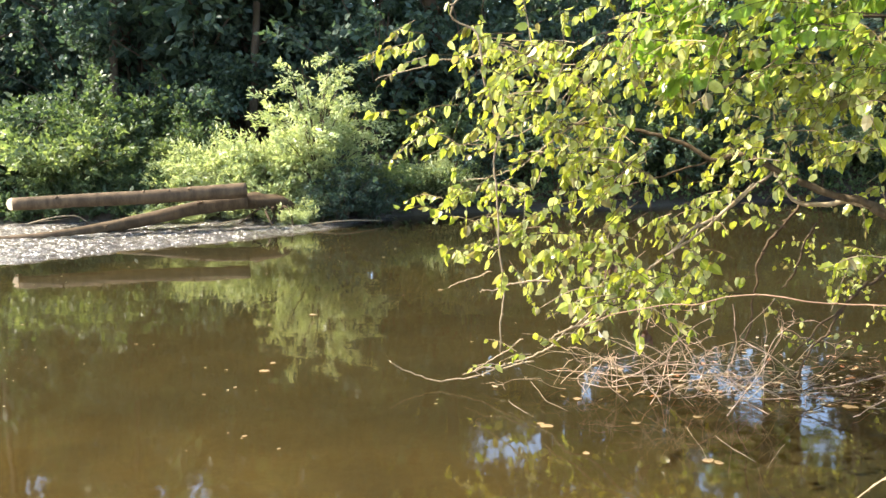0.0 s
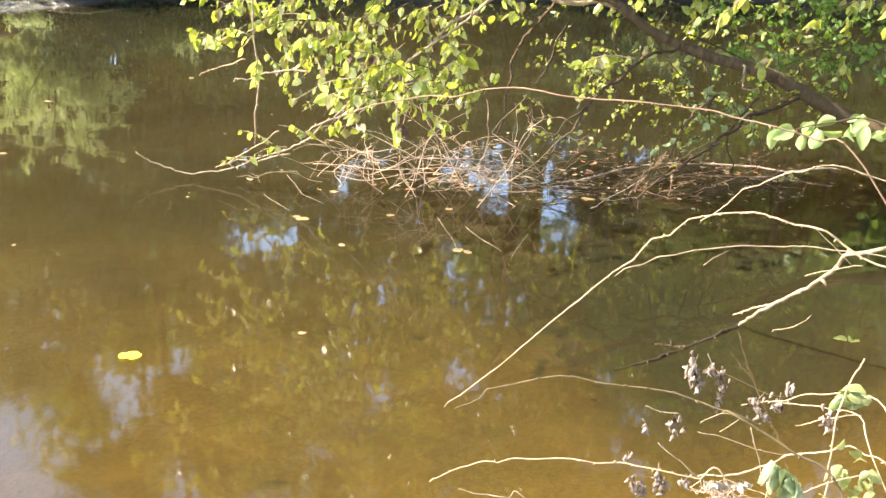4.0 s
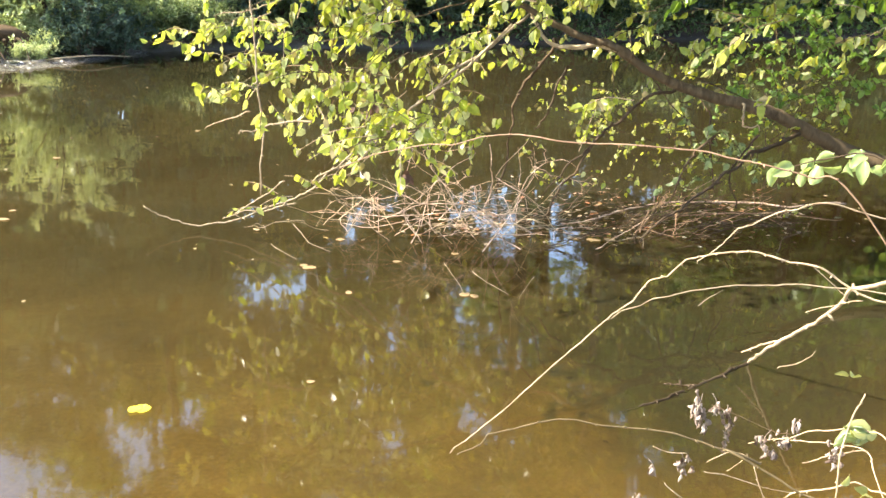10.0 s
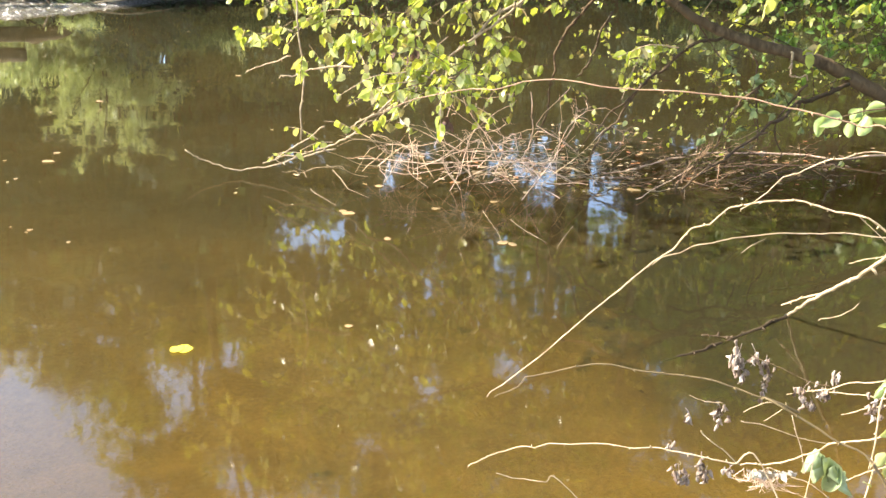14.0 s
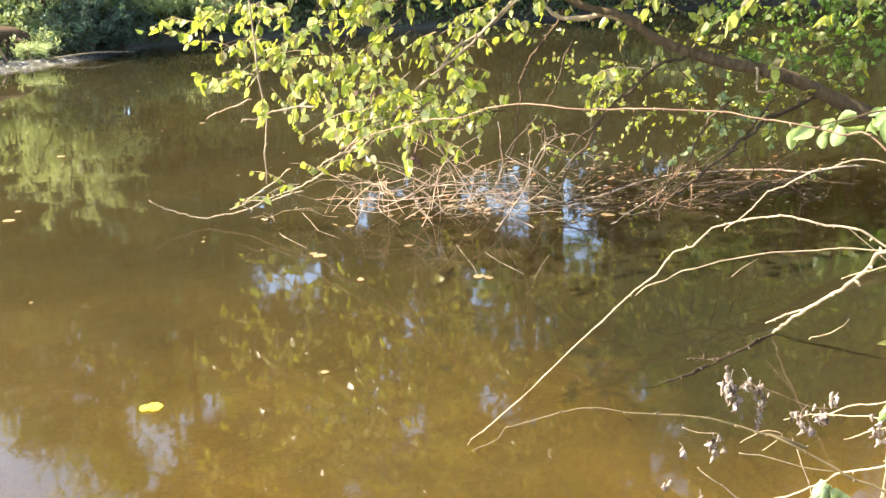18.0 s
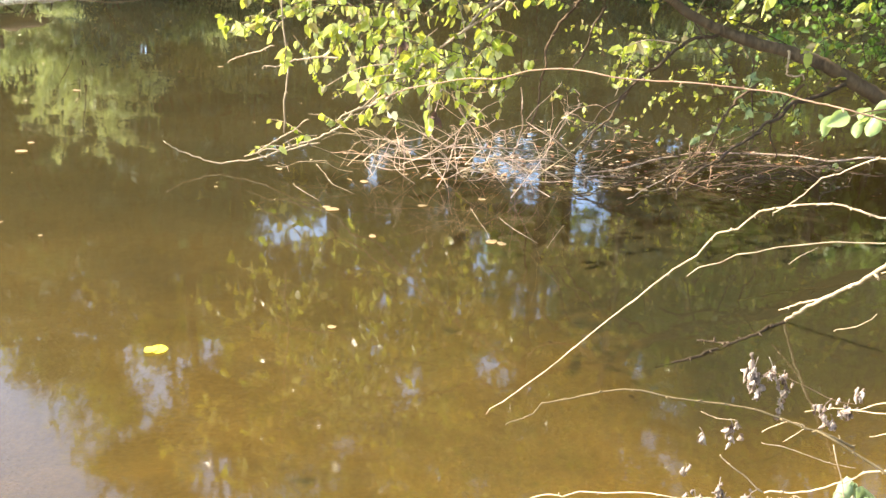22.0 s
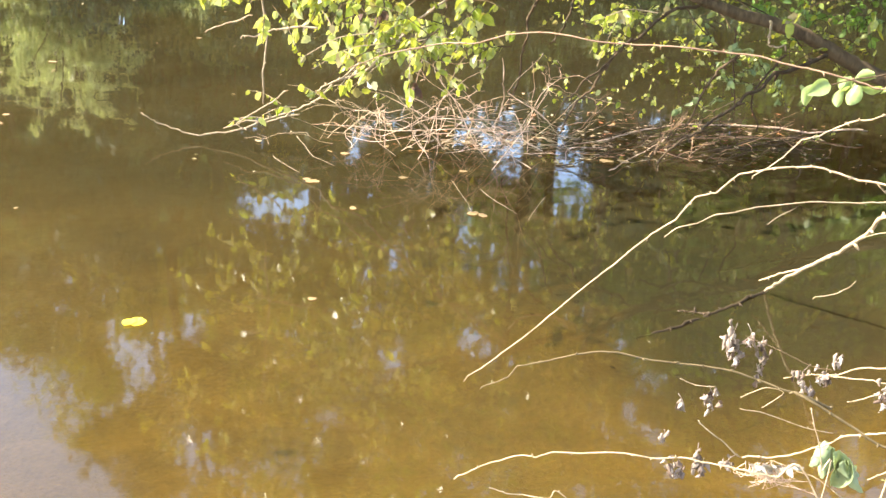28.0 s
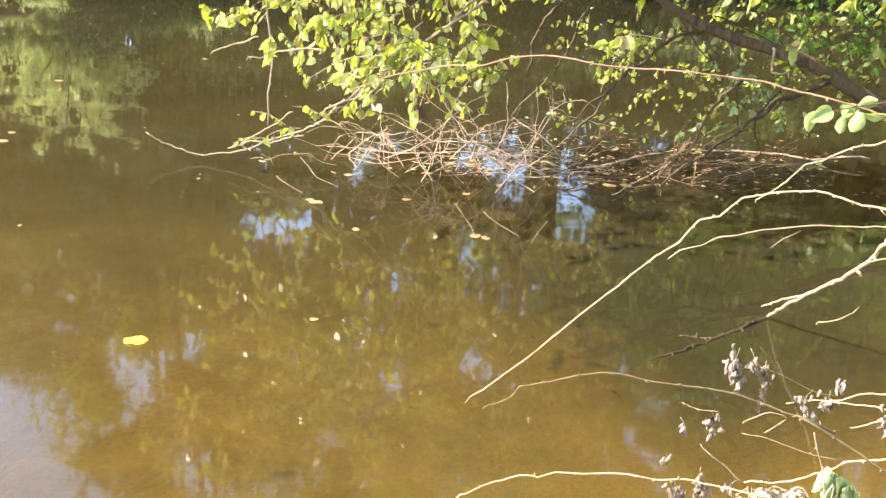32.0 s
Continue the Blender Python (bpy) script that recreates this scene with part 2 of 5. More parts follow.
TWIG_RED = bark_material("reddish dead twig", (0.24, 0.155, 0.105), (0.56, 0.42, 0.31), 50, 0.75, 0.001)
WET_WOOD = bark_material("wet black wood", (0.016, 0.010, 0.005), (0.045, 0.03, 0.015), 40, 0.6, 0.002)
CANE_BARK = bark_material("reddish cane bark", (0.11, 0.065, 0.038), (0.29, 0.19, 0.115), 50, 0.7, 0.001)
TWIG_DARK = bark_material("dark twig", (0.024, 0.016, 0.009), (0.068, 0.046, 0.025), 40, 0.8, 0.002)
LOG_WOOD = bark_material("weathered log", (0.038, 0.025, 0.014), (0.135, 0.092, 0.052), 9, 0.8, 0.008)


# ---------- geometry helpers ----------
class Geo:
    """Collects verts and faces of one mesh."""

    def __init__(self):
        self.v, self.f, self.n = [], [], 0

    def add(self, v, f):
        v = np.asarray(v, float).reshape(-1, 3)
        self.v.append(v)
        self.f.extend([tuple(i + self.n for i in face) for face in f])
        self.n += len(v)
        return self

    def mesh(self, name, mat, smooth=False):
        me = bpy.data.meshes.new(name)
        me.from_pydata(np.concatenate(self.v).tolist(), [], self.f)
        me.materials.append(mat)
        if smooth:
            me.shade_smooth()
        me.update()
        return me


def smooth_line(ctrl, steps=5):
    """A Catmull-Rom line through the control points."""
    c = np.asarray(ctrl, float)
    if len(c) < 3:
        return np.array([c[0] + (c[-1] - c[0]) * s for s in np.linspace(0, 1, steps + 1)])
    p = np.vstack([2 * c[0] - c[1], c, 2 * c[-1] - c[-2]])
    out = []
    for i in range(1, len(p) - 2):
        for s in np.arange(steps) / steps:
            a, b, d, e = p[i - 1], p[i], p[i + 1], p[i + 2]
            out.append(0.5 * (2 * b + (d - a) * s + (2 * a - 5 * b + 4 * d - e) * s * s + (3 * b - a - 3 * d + e) * s ** 3))
    out.append(c[-1])
    return np.array(out)


def tube(geo, line, r0, r1, sides=6, wob=0.0, rng=None):
    """A tapered round stem along a line, closed at both ends; wob: unevenness of its radius."""
    line = np.asarray(line, float)
    n = len(line)
    tan = np.gradient(line, axis=0)
    tan /= np.linalg.norm(tan, axis=1)[:, None] + 1e-9
    ref = np.array([0.0, 0.0, 1.0]) if abs(tan[0][2]) < 0.8 else np.array([1.0, 0.0, 0.0])
    ang = np.arange(sides) / sides * 2 * math.pi
    verts = []
    seed = float(rng.uniform(0, 50)) if rng is not None else 0.0
    run = np.concatenate([[0], np.cumsum(np.linalg.norm(np.diff(line, axis=0), axis=1))])
    for i in range(n):
        a = np.cross(tan[i], ref)
        a /= np.linalg.norm(a) + 1e-9
        b = np.cross(tan[i], a)
        r = r0 + (r1 - r0) * i / (n - 1)
        if wob and rng is not None:
            rr = r * np.array([1 + 2.2 * wob * noise.noise((1.3 * math.cos(q) + seed, 1.3 * math.sin(q), run[i] / max(r0, 0.004) * 0.35)) for q in ang])
        else:
            rr = np.full(sides, r)
        verts.append(line[i] + np.outer(np.cos(ang) * rr, a) + np.outer(np.sin(ang) * rr, b))
    faces = [(i * sides + k, i * sides + (k + 1) % sides, (i + 1) * sides + (k + 1) % sides, (i + 1) * sides + k)
             for i in range(n - 1) for k in range(sides)]
    faces.append(tuple(reversed(range(sides))))
    faces.append(tuple((n - 1) * sides + k for k in range(sides)))
    return geo.add(np.concatenate(verts), faces)


def leaves(geo, at, way, size, rng, wide=0.5, fine=True, curl=0.15):
    """Leaf blades from the points at, along the ways; sizes in metres. fine: a pointed oval folded along its rib."""
    at, way = np.asarray(at, float), np.asarray(way, float)
    n = len(at)
    if not n:
        return geo
    way = way / (np.linalg.norm(way, axis=1)[:, None] + 1e-9)
    side = np.cross(way, rng.standard_normal((n, 3)))
    side /= np.linalg.norm(side, axis=1)[:, None] + 1e-9
    up = np.cross(side, way)
    s = np.asarray(size, float) * np.ones(n)
    if fine:
        shape = [(0, 0, 0), (0.5, 0, 0), (1, 0, 0), (0.2, 0.42, 1), (0.62, 0.40, 1), (0.2, -0.42, 1), (0.62, -0.40, 1)]
        face = [(0, 1, 3), (1, 4, 3), (1, 2, 4), (0, 5, 1), (1, 5, 6), (1, 6, 2)]
    else:
        shape = [(0, 0, 0), (1, 0, 0), (0.45, 0.5, 1), (0.45, -0.5, 1)]
        face = [(0, 1, 2), (0, 3, 1)]
    cup = rng.uniform(-0.05, 0.25, n)
    droop = rng.uniform(-0.3, 1.0, n) * curl
    v = np.empty((n, len(shape), 3))
    for k, (l, w, e) in enumerate(shape):
        v[:, k] = at + way * (s * l)[:, None] + side * (s * w * 2 * wide)[:, None] + up * (s * (cup * e * abs(w) * 2 - droop * l * l))[:, None]
    geo.v.append(v.reshape(-1, 3))
    k = len(shape)
    base = geo.n + np.arange(n) * k
    for fc in face:
        geo.f.extend(zip(*[(base + i).tolist() for i in fc]))
    geo.n += n * k
    return geo


def thing(name, place, label, category, group="", kind=""):
    ob = new(name)
    ob.empty_display_size = 0.1
    ob.location = place
    return tagged(ob, label, category, group, kind)


def part(name, geo, mat, parent, label="", smooth=False, local=False):
    """Links a mesh as one part. Its verts are in the world unless local."""
    if not local:
        off = np.array(parent.location if parent.parent is None else parent.parent.location)
        geo.v = [v - off for v in geo.v]
    ob = new(name, geo.mesh(name, mat, smooth))
    ob.parent = parent
    return tagged(ob, label)


def solid(name, geo, mat, label, category, group="", kind="", smooth=False):
    """A thing that is one mesh, with its verts in the world; its origin goes to its lowest middle."""
    v = np.concatenate(geo.v)
    at = np.array([*v[:, :2].mean(0), v[:, 2].min()])
    geo.v = [v - at]
    ob = new(name, geo.mesh(name, mat, smooth))
    ob.location = at
    return tagged(ob, label, category, group, kind)


# ---------- ground and water ----------
def far_shore(x):
    """y of the far waterline."""
    return float(np.interp(x, [-60, -20, -12, -10, -8.6, -7, -5, -4.2, -3.6, -2, 0, 2, 5, 10, 20, 60],
                           [12, 15.5, 13.6, 12.8, 13.1, 13.6, 14.6, 15.0, 15.6, 16.2, 17.1, 18.1, 19.8, 21.5, 23, 26]))


def bar_edge(x):
    """y of the outer edge of the wet mud bar in front of the far bank."""
    return far_shore(x) - float(np.interp(x, [-30, -9, -7.6, -6.9, -5.8, -4.8, -4.2], [2.4, 2.9, 3.2, 2.4, 1.9, 1.0, 0.0]))


def near_shore(x):
    """y of the near waterline, which swings out to the right."""
    return float(np.interp(x, [-60, -20, -5, 0, 1.6, 2.4, 3.6, 4.4, 5.2, 6.5, 9, 20, 60],
                           [-3, -2.2, 0.6, 1.5, 2.0, 3.0, 5.6, 7.2, 8.6, 10, 11.5, 14, 18]))


def ground_z(x, y):
    fs, ns, be = far_shore(x), near_shore(x), bar_edge(x)
    n1 = noise.noise((x * 0.35, y * 0.35, 0)) * 0.5
    n2 = noise.noise((x * 1.7, y * 1.7, 3.0))
    if y >= fs:
        d = y - fs
        return 0.03 + min(d * 0.55, 0.55) + max(d - 1, 0) * 0.16 * min(1, 40 / (d + 12)) + (n1 * min(d, 2) * 0.35 + n2 * 0.06 * min(d * 3, 1))
    if y >= be and be < fs - 0.05:
        return 0.012 + 0.02 * (y - be) + 0.012 * n2
    if y <= ns:
        d = ns - y
        return min(d * 0.6, 0.34) + min(max(d - 0.4, 0) * 0.05, 1.5) + n2 * 0.04 * min(d * 3, 1)
    d = min((be if be < fs - 0.05 else fs) - y, y - ns)
    return -min(d * 0.28, 0.75) + 0.05 * n2 * min(d * 2, 1) + 0.06 * n1 * min(d, 1)


def sheet(xs, ys, zf):
    g = Geo()
    v = [(x, y, zf(x, y)) for y in ys for x in xs]
    w = len(xs)
    f = [(j * w + i, j * w + i + 1, (j + 1) * w + i + 1, (j + 1) * w + i) for j in range(len(ys) - 1) for i in range(w - 1)]
    return g.add(v, f)


def steps(*spans):
    out = []
    for a, b, n in spans:
        out += list(np.linspace(a, b, n, endpoint=False))
    return out + [spans[-1][1]]


gx = steps((-400, -60, 6), (-60, -16, 16), (-16, 9, 110), (9, 40, 16), (40, 400, 6))
gy = steps((-400, -40, 6), (-40, -2, 16), (-2, 22, 120), (22, 50, 20), (50, 500, 7))
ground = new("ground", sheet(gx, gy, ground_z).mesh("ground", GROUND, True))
tagged(ground, "brown silty riverbed and banks with leaf litter", "ground", kind="structure")
wx, wy = steps((-300, -20, 4), (-20, 20, 20), (20, 300, 4)), steps((-60, 0, 3), (0, 24, 12), (24, 60, 3))
water = new("water", sheet(wx, wy, lambda x, y: 0.0).mesh("water", WATER))
tagged(water, "murky olive-brown slow river water with soft ripples", "water", kind="structure")

# ---------- forest on the far bank ----------
def crown_points(rng, centre, radii, clumps, per, spread):
    """Leaf places in clumps on the shell and inside of an uneven ellipsoid."""
    out = []
    for _ in range(clumps):
        d = rng.standard_normal(3)
        d /= np.linalg.norm(d)
        c = np.array(centre) + d * np.array(radii) * rng.uniform(0.35, 1.05)
        k = int(per * rng.uniform(0.5, 1.5))
        out.append(c + rng.standard_normal((k, 3)) * spread * np.array([1, 1, 0.6]))
    return np.concatenate(out)


def make_tree(seed, height, spread, clumps, per, leaf, mat, low=0.2, name="tree", label="", category="tree", bark=BARK, lean=0.4):
    """A tapered trunk with limbs and a crown of small leaves in clumps."""
    rng = np.random.default_rng(seed)
    tree = thing(name, (0, 0, 0), label, category)
    r = 0.012 * height + 0.03
    top = np.array([rng.normal(0, lean), rng.normal(0, lean), height * 0.92])
    mid = top * 0.5 + np.array([rng.normal(0, 0.3), rng.normal(0, 0.3), 0])
    line = smooth_line([(0, 0, -0.3), mid * 0.45, mid, top], 6)
    part("trunk", tube(Geo(), line, r, r * 0.25, 9, 0.06, rng), bark, tree, smooth=True, local=True)
    crown = Geo()
    pts = []
    for i in range(9):
        s = low + (1 - low) * (i + rng.uniform(0, 1)) / 9
        a = rng.uniform(0, 2 * math.pi)
        base = line[min(int(s * (len(line) - 1)), len(line) - 1)]
        reach = spread * (1.05 - 0.55 * s) * rng.uniform(0.6, 1.15)
        tip = base + np.array([math.cos(a) * reach, math.sin(a) * reach, rng.uniform(0.0, 0.5) * reach])
        limb = smooth_line([base, (base + tip) / 2 + np.array([0, 0, 0.12 * reach]), tip], 5)
        part("limb", tube(Geo(), limb, r * 0.38 * (1.15 - s), 0.012, 5, 0.05, rng), bark, tree, smooth=True, local=True)
        for q in (0.55, 0.8, 1.0):
            c = base + (tip - base) * q
            pts.append(crown_points(rng, c, (reach * 0.42, reach * 0.42, reach * 0.3), clumps // 27 + 1, per, 0.16 + 0.03 * reach))
    pts.append(crown_points(rng, top * 0.97, (spread * 0.4, spread * 0.4, height * 0.1), clumps // 9 + 1, per, 0.25))
    pts = np.concatenate(pts)
    pts = pts[pts[:, 2] > 0.15]
    way = rng.standard_normal((len(pts), 3)) * 0.8 + np.array([0, 0, -0.35])
    leaves(crown, pts, way, leaf * rng.uniform(0.6, 1.3, len(pts)), rng, 0.33, False)
    part("crown", crown, mat, tree, local=True)
    return tree


def make_shrub(seed, height, spread, stems, per, leaf, mat, name, label, category="shrub", wide=0.3, cone=0.45, frond=1.0):
    """Many stems from one base, each with leafy side shoots."""
    rng = np.random.default_rng(seed)
    shrub = thing(name, (0, 0, 0), label, category)
    crown = Geo()
    for _ in range(stems):
        a = rng.uniform(0, 2 * math.pi)
        out = spread * math.sqrt(rng.uniform(0.02, 1))
        h = height * rng.uniform(0.55, 1.0) * (1.05 - cone * out / spread)
        tip = np.array([math.cos(a) * out, math.sin(a) * out, h])
        line = smooth_line([(0.1 * math.cos(a), 0.1 * math.sin(a), -0.1), tip * np.array([0.35, 0.35, 0.6]), tip], 4)
        part("stem", tube(Geo(), line, 0.008 + 0.006 * height, 0.003, 4), BARK, shrub, local=True)
        for q in np.linspace(0.3, 1.0, 9):
            c = line[int(q * (len(line) - 1))]
            d = rng.standard_normal(3) * np.array([1, 1, 0.5]) + np.array([math.cos(a), math.sin(a), 0.5]) * 0.6
            d /= np.linalg.norm(d)
            ln = frond * (0.16 + 0.12 * spread) * rng.uniform(0.6, 1.3) * (1.2 - 0.5 * q)
            k = per
            s = rng.uniform(0.1, 1, k)
            pts = c + np.outer(s * ln * 1.6, d) + rng.standard_normal((k, 3)) * 0.05 / frond ** 2
            way = d + rng.standard_normal((k, 3)) * 0.7 / frond + np.array([0, 0, -0.1])
            leaves(crown, pts, way, leaf * rng.uniform(0.6, 1.3, k), rng, wide, False)
    part("foliage", crown, mat, shrub, local=True)
    return shrub


def place(ob, x, y, turn=0.0, size=1.0, sink=0.05):
    ob.matrix_basis = Matrix.Translation((x, y, ground_z(x, y) - sink)) @ Matrix.Rotation(turn, 4, "Z") @ Matrix.Diagonal((size, size, size, 1))
    return ob


def spot(x, y, turn=0.0, size=1.0, sink=0.05):
    return Matrix.Translation((x, y, ground_z(x, y) - sink)) @ Matrix.Rotation(turn, 4, "Z") @ Matrix.Diagonal((size, size, size, 1))

rng = np.random.default_rng(5)
FOREST = "trees of the far bank"
tree_a = make_tree(11, 12.0, 3.0, 250, 21, 0.195, LEAF_SHADED, 0.10, label="tall leafy forest tree in shade on the far bank")
tree_b = make_tree(12, 14.0, 3.4, 270, 21, 0.205, LEAF_SHADED, 0.15, label="tall leafy forest tree in shade on the far bank")
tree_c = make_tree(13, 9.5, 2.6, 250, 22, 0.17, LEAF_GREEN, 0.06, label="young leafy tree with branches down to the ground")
thicket = make_shrub(23, 4.4, 2.0, 24, 20, 0.152, LEAF_SHADED, "thicket_shrub", "tall dense dark green thicket shrub under the trees")
shrub_a = make_shrub(21, 2.2, 1.5, 20, 23, 0.12, LEAF_MID, "bank_shrub", "dense green shrub on the far river bank")
shrub_b = make_shrub(22, 1.7, 1.3, 20, 23, 0.11, LEAF_WILLOW, "bank_shrub", "pale green shrub on the far river bank")
tree_s = make_tree(16, 13.0, 1.3, 290, 26, 0.19, LEAF_SHADED, 0.08, label="slender leafy forest tree on the far bank", lean=0.15)
tree_f = make_tree(17, 14.0, 3.2, 270, 15, 0.23, LEAF_CROWN_LIT, 0.42, label="tall forest tree with a sunlit yellow-green crown")
for o in (tree_a, tree_b, tree_c, tree_s, tree_f):
    tagged(o, group=FOREST)
for o in (shrub_a, shrub_b, thicket):
    tagged(o, group="shrubs of the far bank")
standing = set()


def plant(ob, m):
    """Stands the first one itself, then copies."""
    if ob.name in standing:
        return copy_thing(ob, m @ Matrix.Diagonal((1 / ob.scale.x, 1 / ob.scale.y, 1 / ob.scale.z, 1)))
    standing.add(ob.name)
    ob.matrix_basis = m
    return ob


HEIGHT = {tree_a.name: 12.0, tree_b.name: 14.0, tree_c.name: 9.5, tree_f.name: 14.0}


def bearing(x, y):
    return math.degrees(math.atan2(x - 0.1, y))


GAP_A, GAP_B = (-6.9, 1.0), (7.0, 1.0)      # bearing and half width of the openings


def clearing(x, y, reach=0.0):
    """Two openings in the wood, through which the sky shows; reach: the half width of what would stand here."""
    b, r = bearing(x, y), math.degrees(reach / math.hypot(x, y))
    return abs(b - GAP_A[0]) < GAP_A[1] + r or abs(b - GAP_B[0]) < GAP_B[1] + r


def top_height(x, y):
    """Height that the wood has here: low upstream, tall downstream."""
    el = float(np.interp(bearing(x, y), [-45, -30, -27, -25, -23, -21, -19.5, -18, -16.5, -15, -13.5, -11],
                         [29, 26, 25, 26, 29, 31, 30.5, 26.5, 24, 25, 32, 38]))
    return math.tan(math.radians(el)) * math.hypot(x, y) - 1.9 - ground_z(x, y)


for row, (dy, step, off) in enumerate(((3.4, 2.4, 0.0), (5.2, 2.3, 1.4), (8.5, 2.6, 0.5), (11.5, 2.8, 1.6), (15.5, 3.4, 0.9))):
    x = -19.0 - row * 3 + off
    while x < 15 + row * 4:
        k = int(rng.integers(0, 3)) if x > -3.5 else int(rng.integers(0, 2))
        o = tree_f if row > 1 else (tree_a, tree_b, tree_c)[k]
        px, py = x + rng.normal(0, 0.5), far_shore(x) + dy + rng.normal(0, 0.7)
        s = top_height(px, py) / HEIGHT[o.name.split(".")[0] if o.name not in HEIGHT else o.name] * rng.uniform(1.02, 1.14)
        if bearing(px, py) > -13:
            s = rng.uniform(1.05, 1.4)
        turn = rng.uniform(0, 6.28)
        if abs(bearing(px, py) - GAP_B[0]) < GAP_B[1] + math.degrees(3.8 / math.hypot(px, py)):
            pass
        elif not clearing(px, py, 1.8):
            plant(o, spot(px, py, turn, min(s, 1.45)))
        elif not clearing(px, py, 1.1):
            plant(tree_s, spot(px, py, turn, min(s, 1.3)))
        x += step * rng.uniform(0.8, 1.2)
for dy, step in ((2.9, 1.9), (5.6, 2.1), (9.5, 2.6)):
    x = -19.0
    while x < 14:
        py = far_shore(x) + dy + (1.5 if -13 < x < -5.5 and dy < 3 else 0.0) + rng.normal(0, 0.4)
        plant(thicket, spot(x, py, rng.uniform(0, 6.28), rng.uniform(0.75, 1.15) * ((1.1 if x < 0 else 1.04) if clearing(x, py, 1.0) else 1.75 if x < -6.5 and dy > 5 else 1.0)))
        x += step * rng.uniform(0.8, 1.2)
for row, (dy, step) in enumerate(((0.7, 1.25), (1.7, 1.5))):
    x = -17.0
    while x < 12:
        if not (-9.2 < x < -3.4):
            m = spot(x + rng.normal(0, 0.2), far_shore(x) + dy + rng.normal(0, 0.2), rng.uniform(0, 6.28), rng.uniform(0.65, 1.05))
            plant((shrub_a, shrub_b)[int(rng.integers(0, 2))], m)
        x += step * rng.uniform(0.8, 1.2)
# dark thickets standing in for the shaded undercut waterline, and young trees behind them
x = -2.8
while x < 12:
    plant(thicket, spot(x, far_shore(x) + 0.35, rng.uniform(0, 6.28), rng.uniform(0.35, 0.5)))
    x += 1.15 * rng.uniform(0.8, 1.2)
x = -3.0
while x < 14:
    py = far_shore(x) + 2.4 + rng.normal(0, 0.3)
    turn, s = rng.uniform(0, 6.28), rng.uniform(1.0, 1.25)
    if not clearing(x, py, 1.1):
        plant(tree_s if clearing(x, py, 1.8) else tree_c, spot(x, py, turn, 0.95 * s))
    x += 1.9 * rng.uniform(0.8, 1.2)
# growth added to darken reflections where the near bank swings out; more behind camera
for x, y, s in ((5.6, 7.6, 0.8), (6.6, 9.0, 0.9), (8.0, 10.4, 1.0), (9.8, 11.2, 1.0), (7.6, 8.2, 1.0), (6.0, 5.8, 0.8), (11.5, 12.0, 1.1)):
    tagged(plant(thicket, spot(x, y, x * 2.1, s)), "tall dense shrub added on the near bank to darken reflections", group="shrubs of the near bank")
for x, y, k in ((8.2, 7.0, 0), (10.5, 9.2, 1), (7.2, 3.6, 2), (6.5, -3.0, 0), (0.5, -9.0, 1), (-7.5, -9.5, 0), (13.5, 11.0, 1), (6.6, 8.6, 2), (8.8, 10.9, 2), (5.9, 7.0, 2), (11.0, 12.2, 2)):
    tagged(plant((tree_a, tree_b, tree_c)[k], spot(x, y, x * 1.3, 0.95)), "leafy tree added on the near bank", group="trees of the near bank")

# herbs and trailing growth over the far bank
g = Geo()
n = 34000
hx = rng.uniform(-17, 12, n)
hd = rng.uniform(0.0, 1.0, n) ** 1.4 * 4.0
at = np.array([(x, far_shore(x) + d, ground_z(x, far_shore(x) + d)) for x, d in zip(hx, hd)])
at[:, 2] += rng.uniform(0.0, 0.35, n)
keep_at = ~((at[:, 0] > -9.3) & (at[:, 0] < -6.3) & (hd < 0.12))
at = at[keep_at]
leaves(g, at, rng.standard_normal((len(at), 3)) + np.array([0, -0.3, 0.6]), 0.10 * rng.uniform(0.5, 1.3, len(at)), rng, 0.3, False)
solid("undergrowth", g, LEAF_MID, "low green herbs covering the far bank", "undergrowth", kind="stuff")

# feathery pale growth behind the logs
fern = make_shrub(25, 0.95, 0.75, 24, 26, 0.105, LEAF_BUSH, "bank_herb", "feathery pale green herb clump behind the logs", "herb", 0.13)
tagged(fern, group="herb clumps behind the logs")
for x, y, s in ((-7.1, 14.5, 0.95), (-6.6, 14.7, 1.1), (-6.0, 14.9, 1.15), (-5.5, 15.1, 1.1), (-7.6, 14.4, 0.7), (-6.9, 13.95, 0.5), (-6.4, 14.0, 0.45), (-3.7, 16.0, 0.8), (-3.2, 16.1, 0.7), (-5.2, 14.3, 0.6), (-5.35, 13.75, 0.45), (-5.7, 13.95, 0.5), (-7.5, 13.35, 0.36), (-7.25, 13.5, 0.36), (-7.0, 13.6, 0.3), (-7.3, 14.1, 0.75), (-6.5, 14.25, 0.8), (-5.9, 14.35, 0.8)):
    plant(fern, spot(x, y, x * 3.0, s))

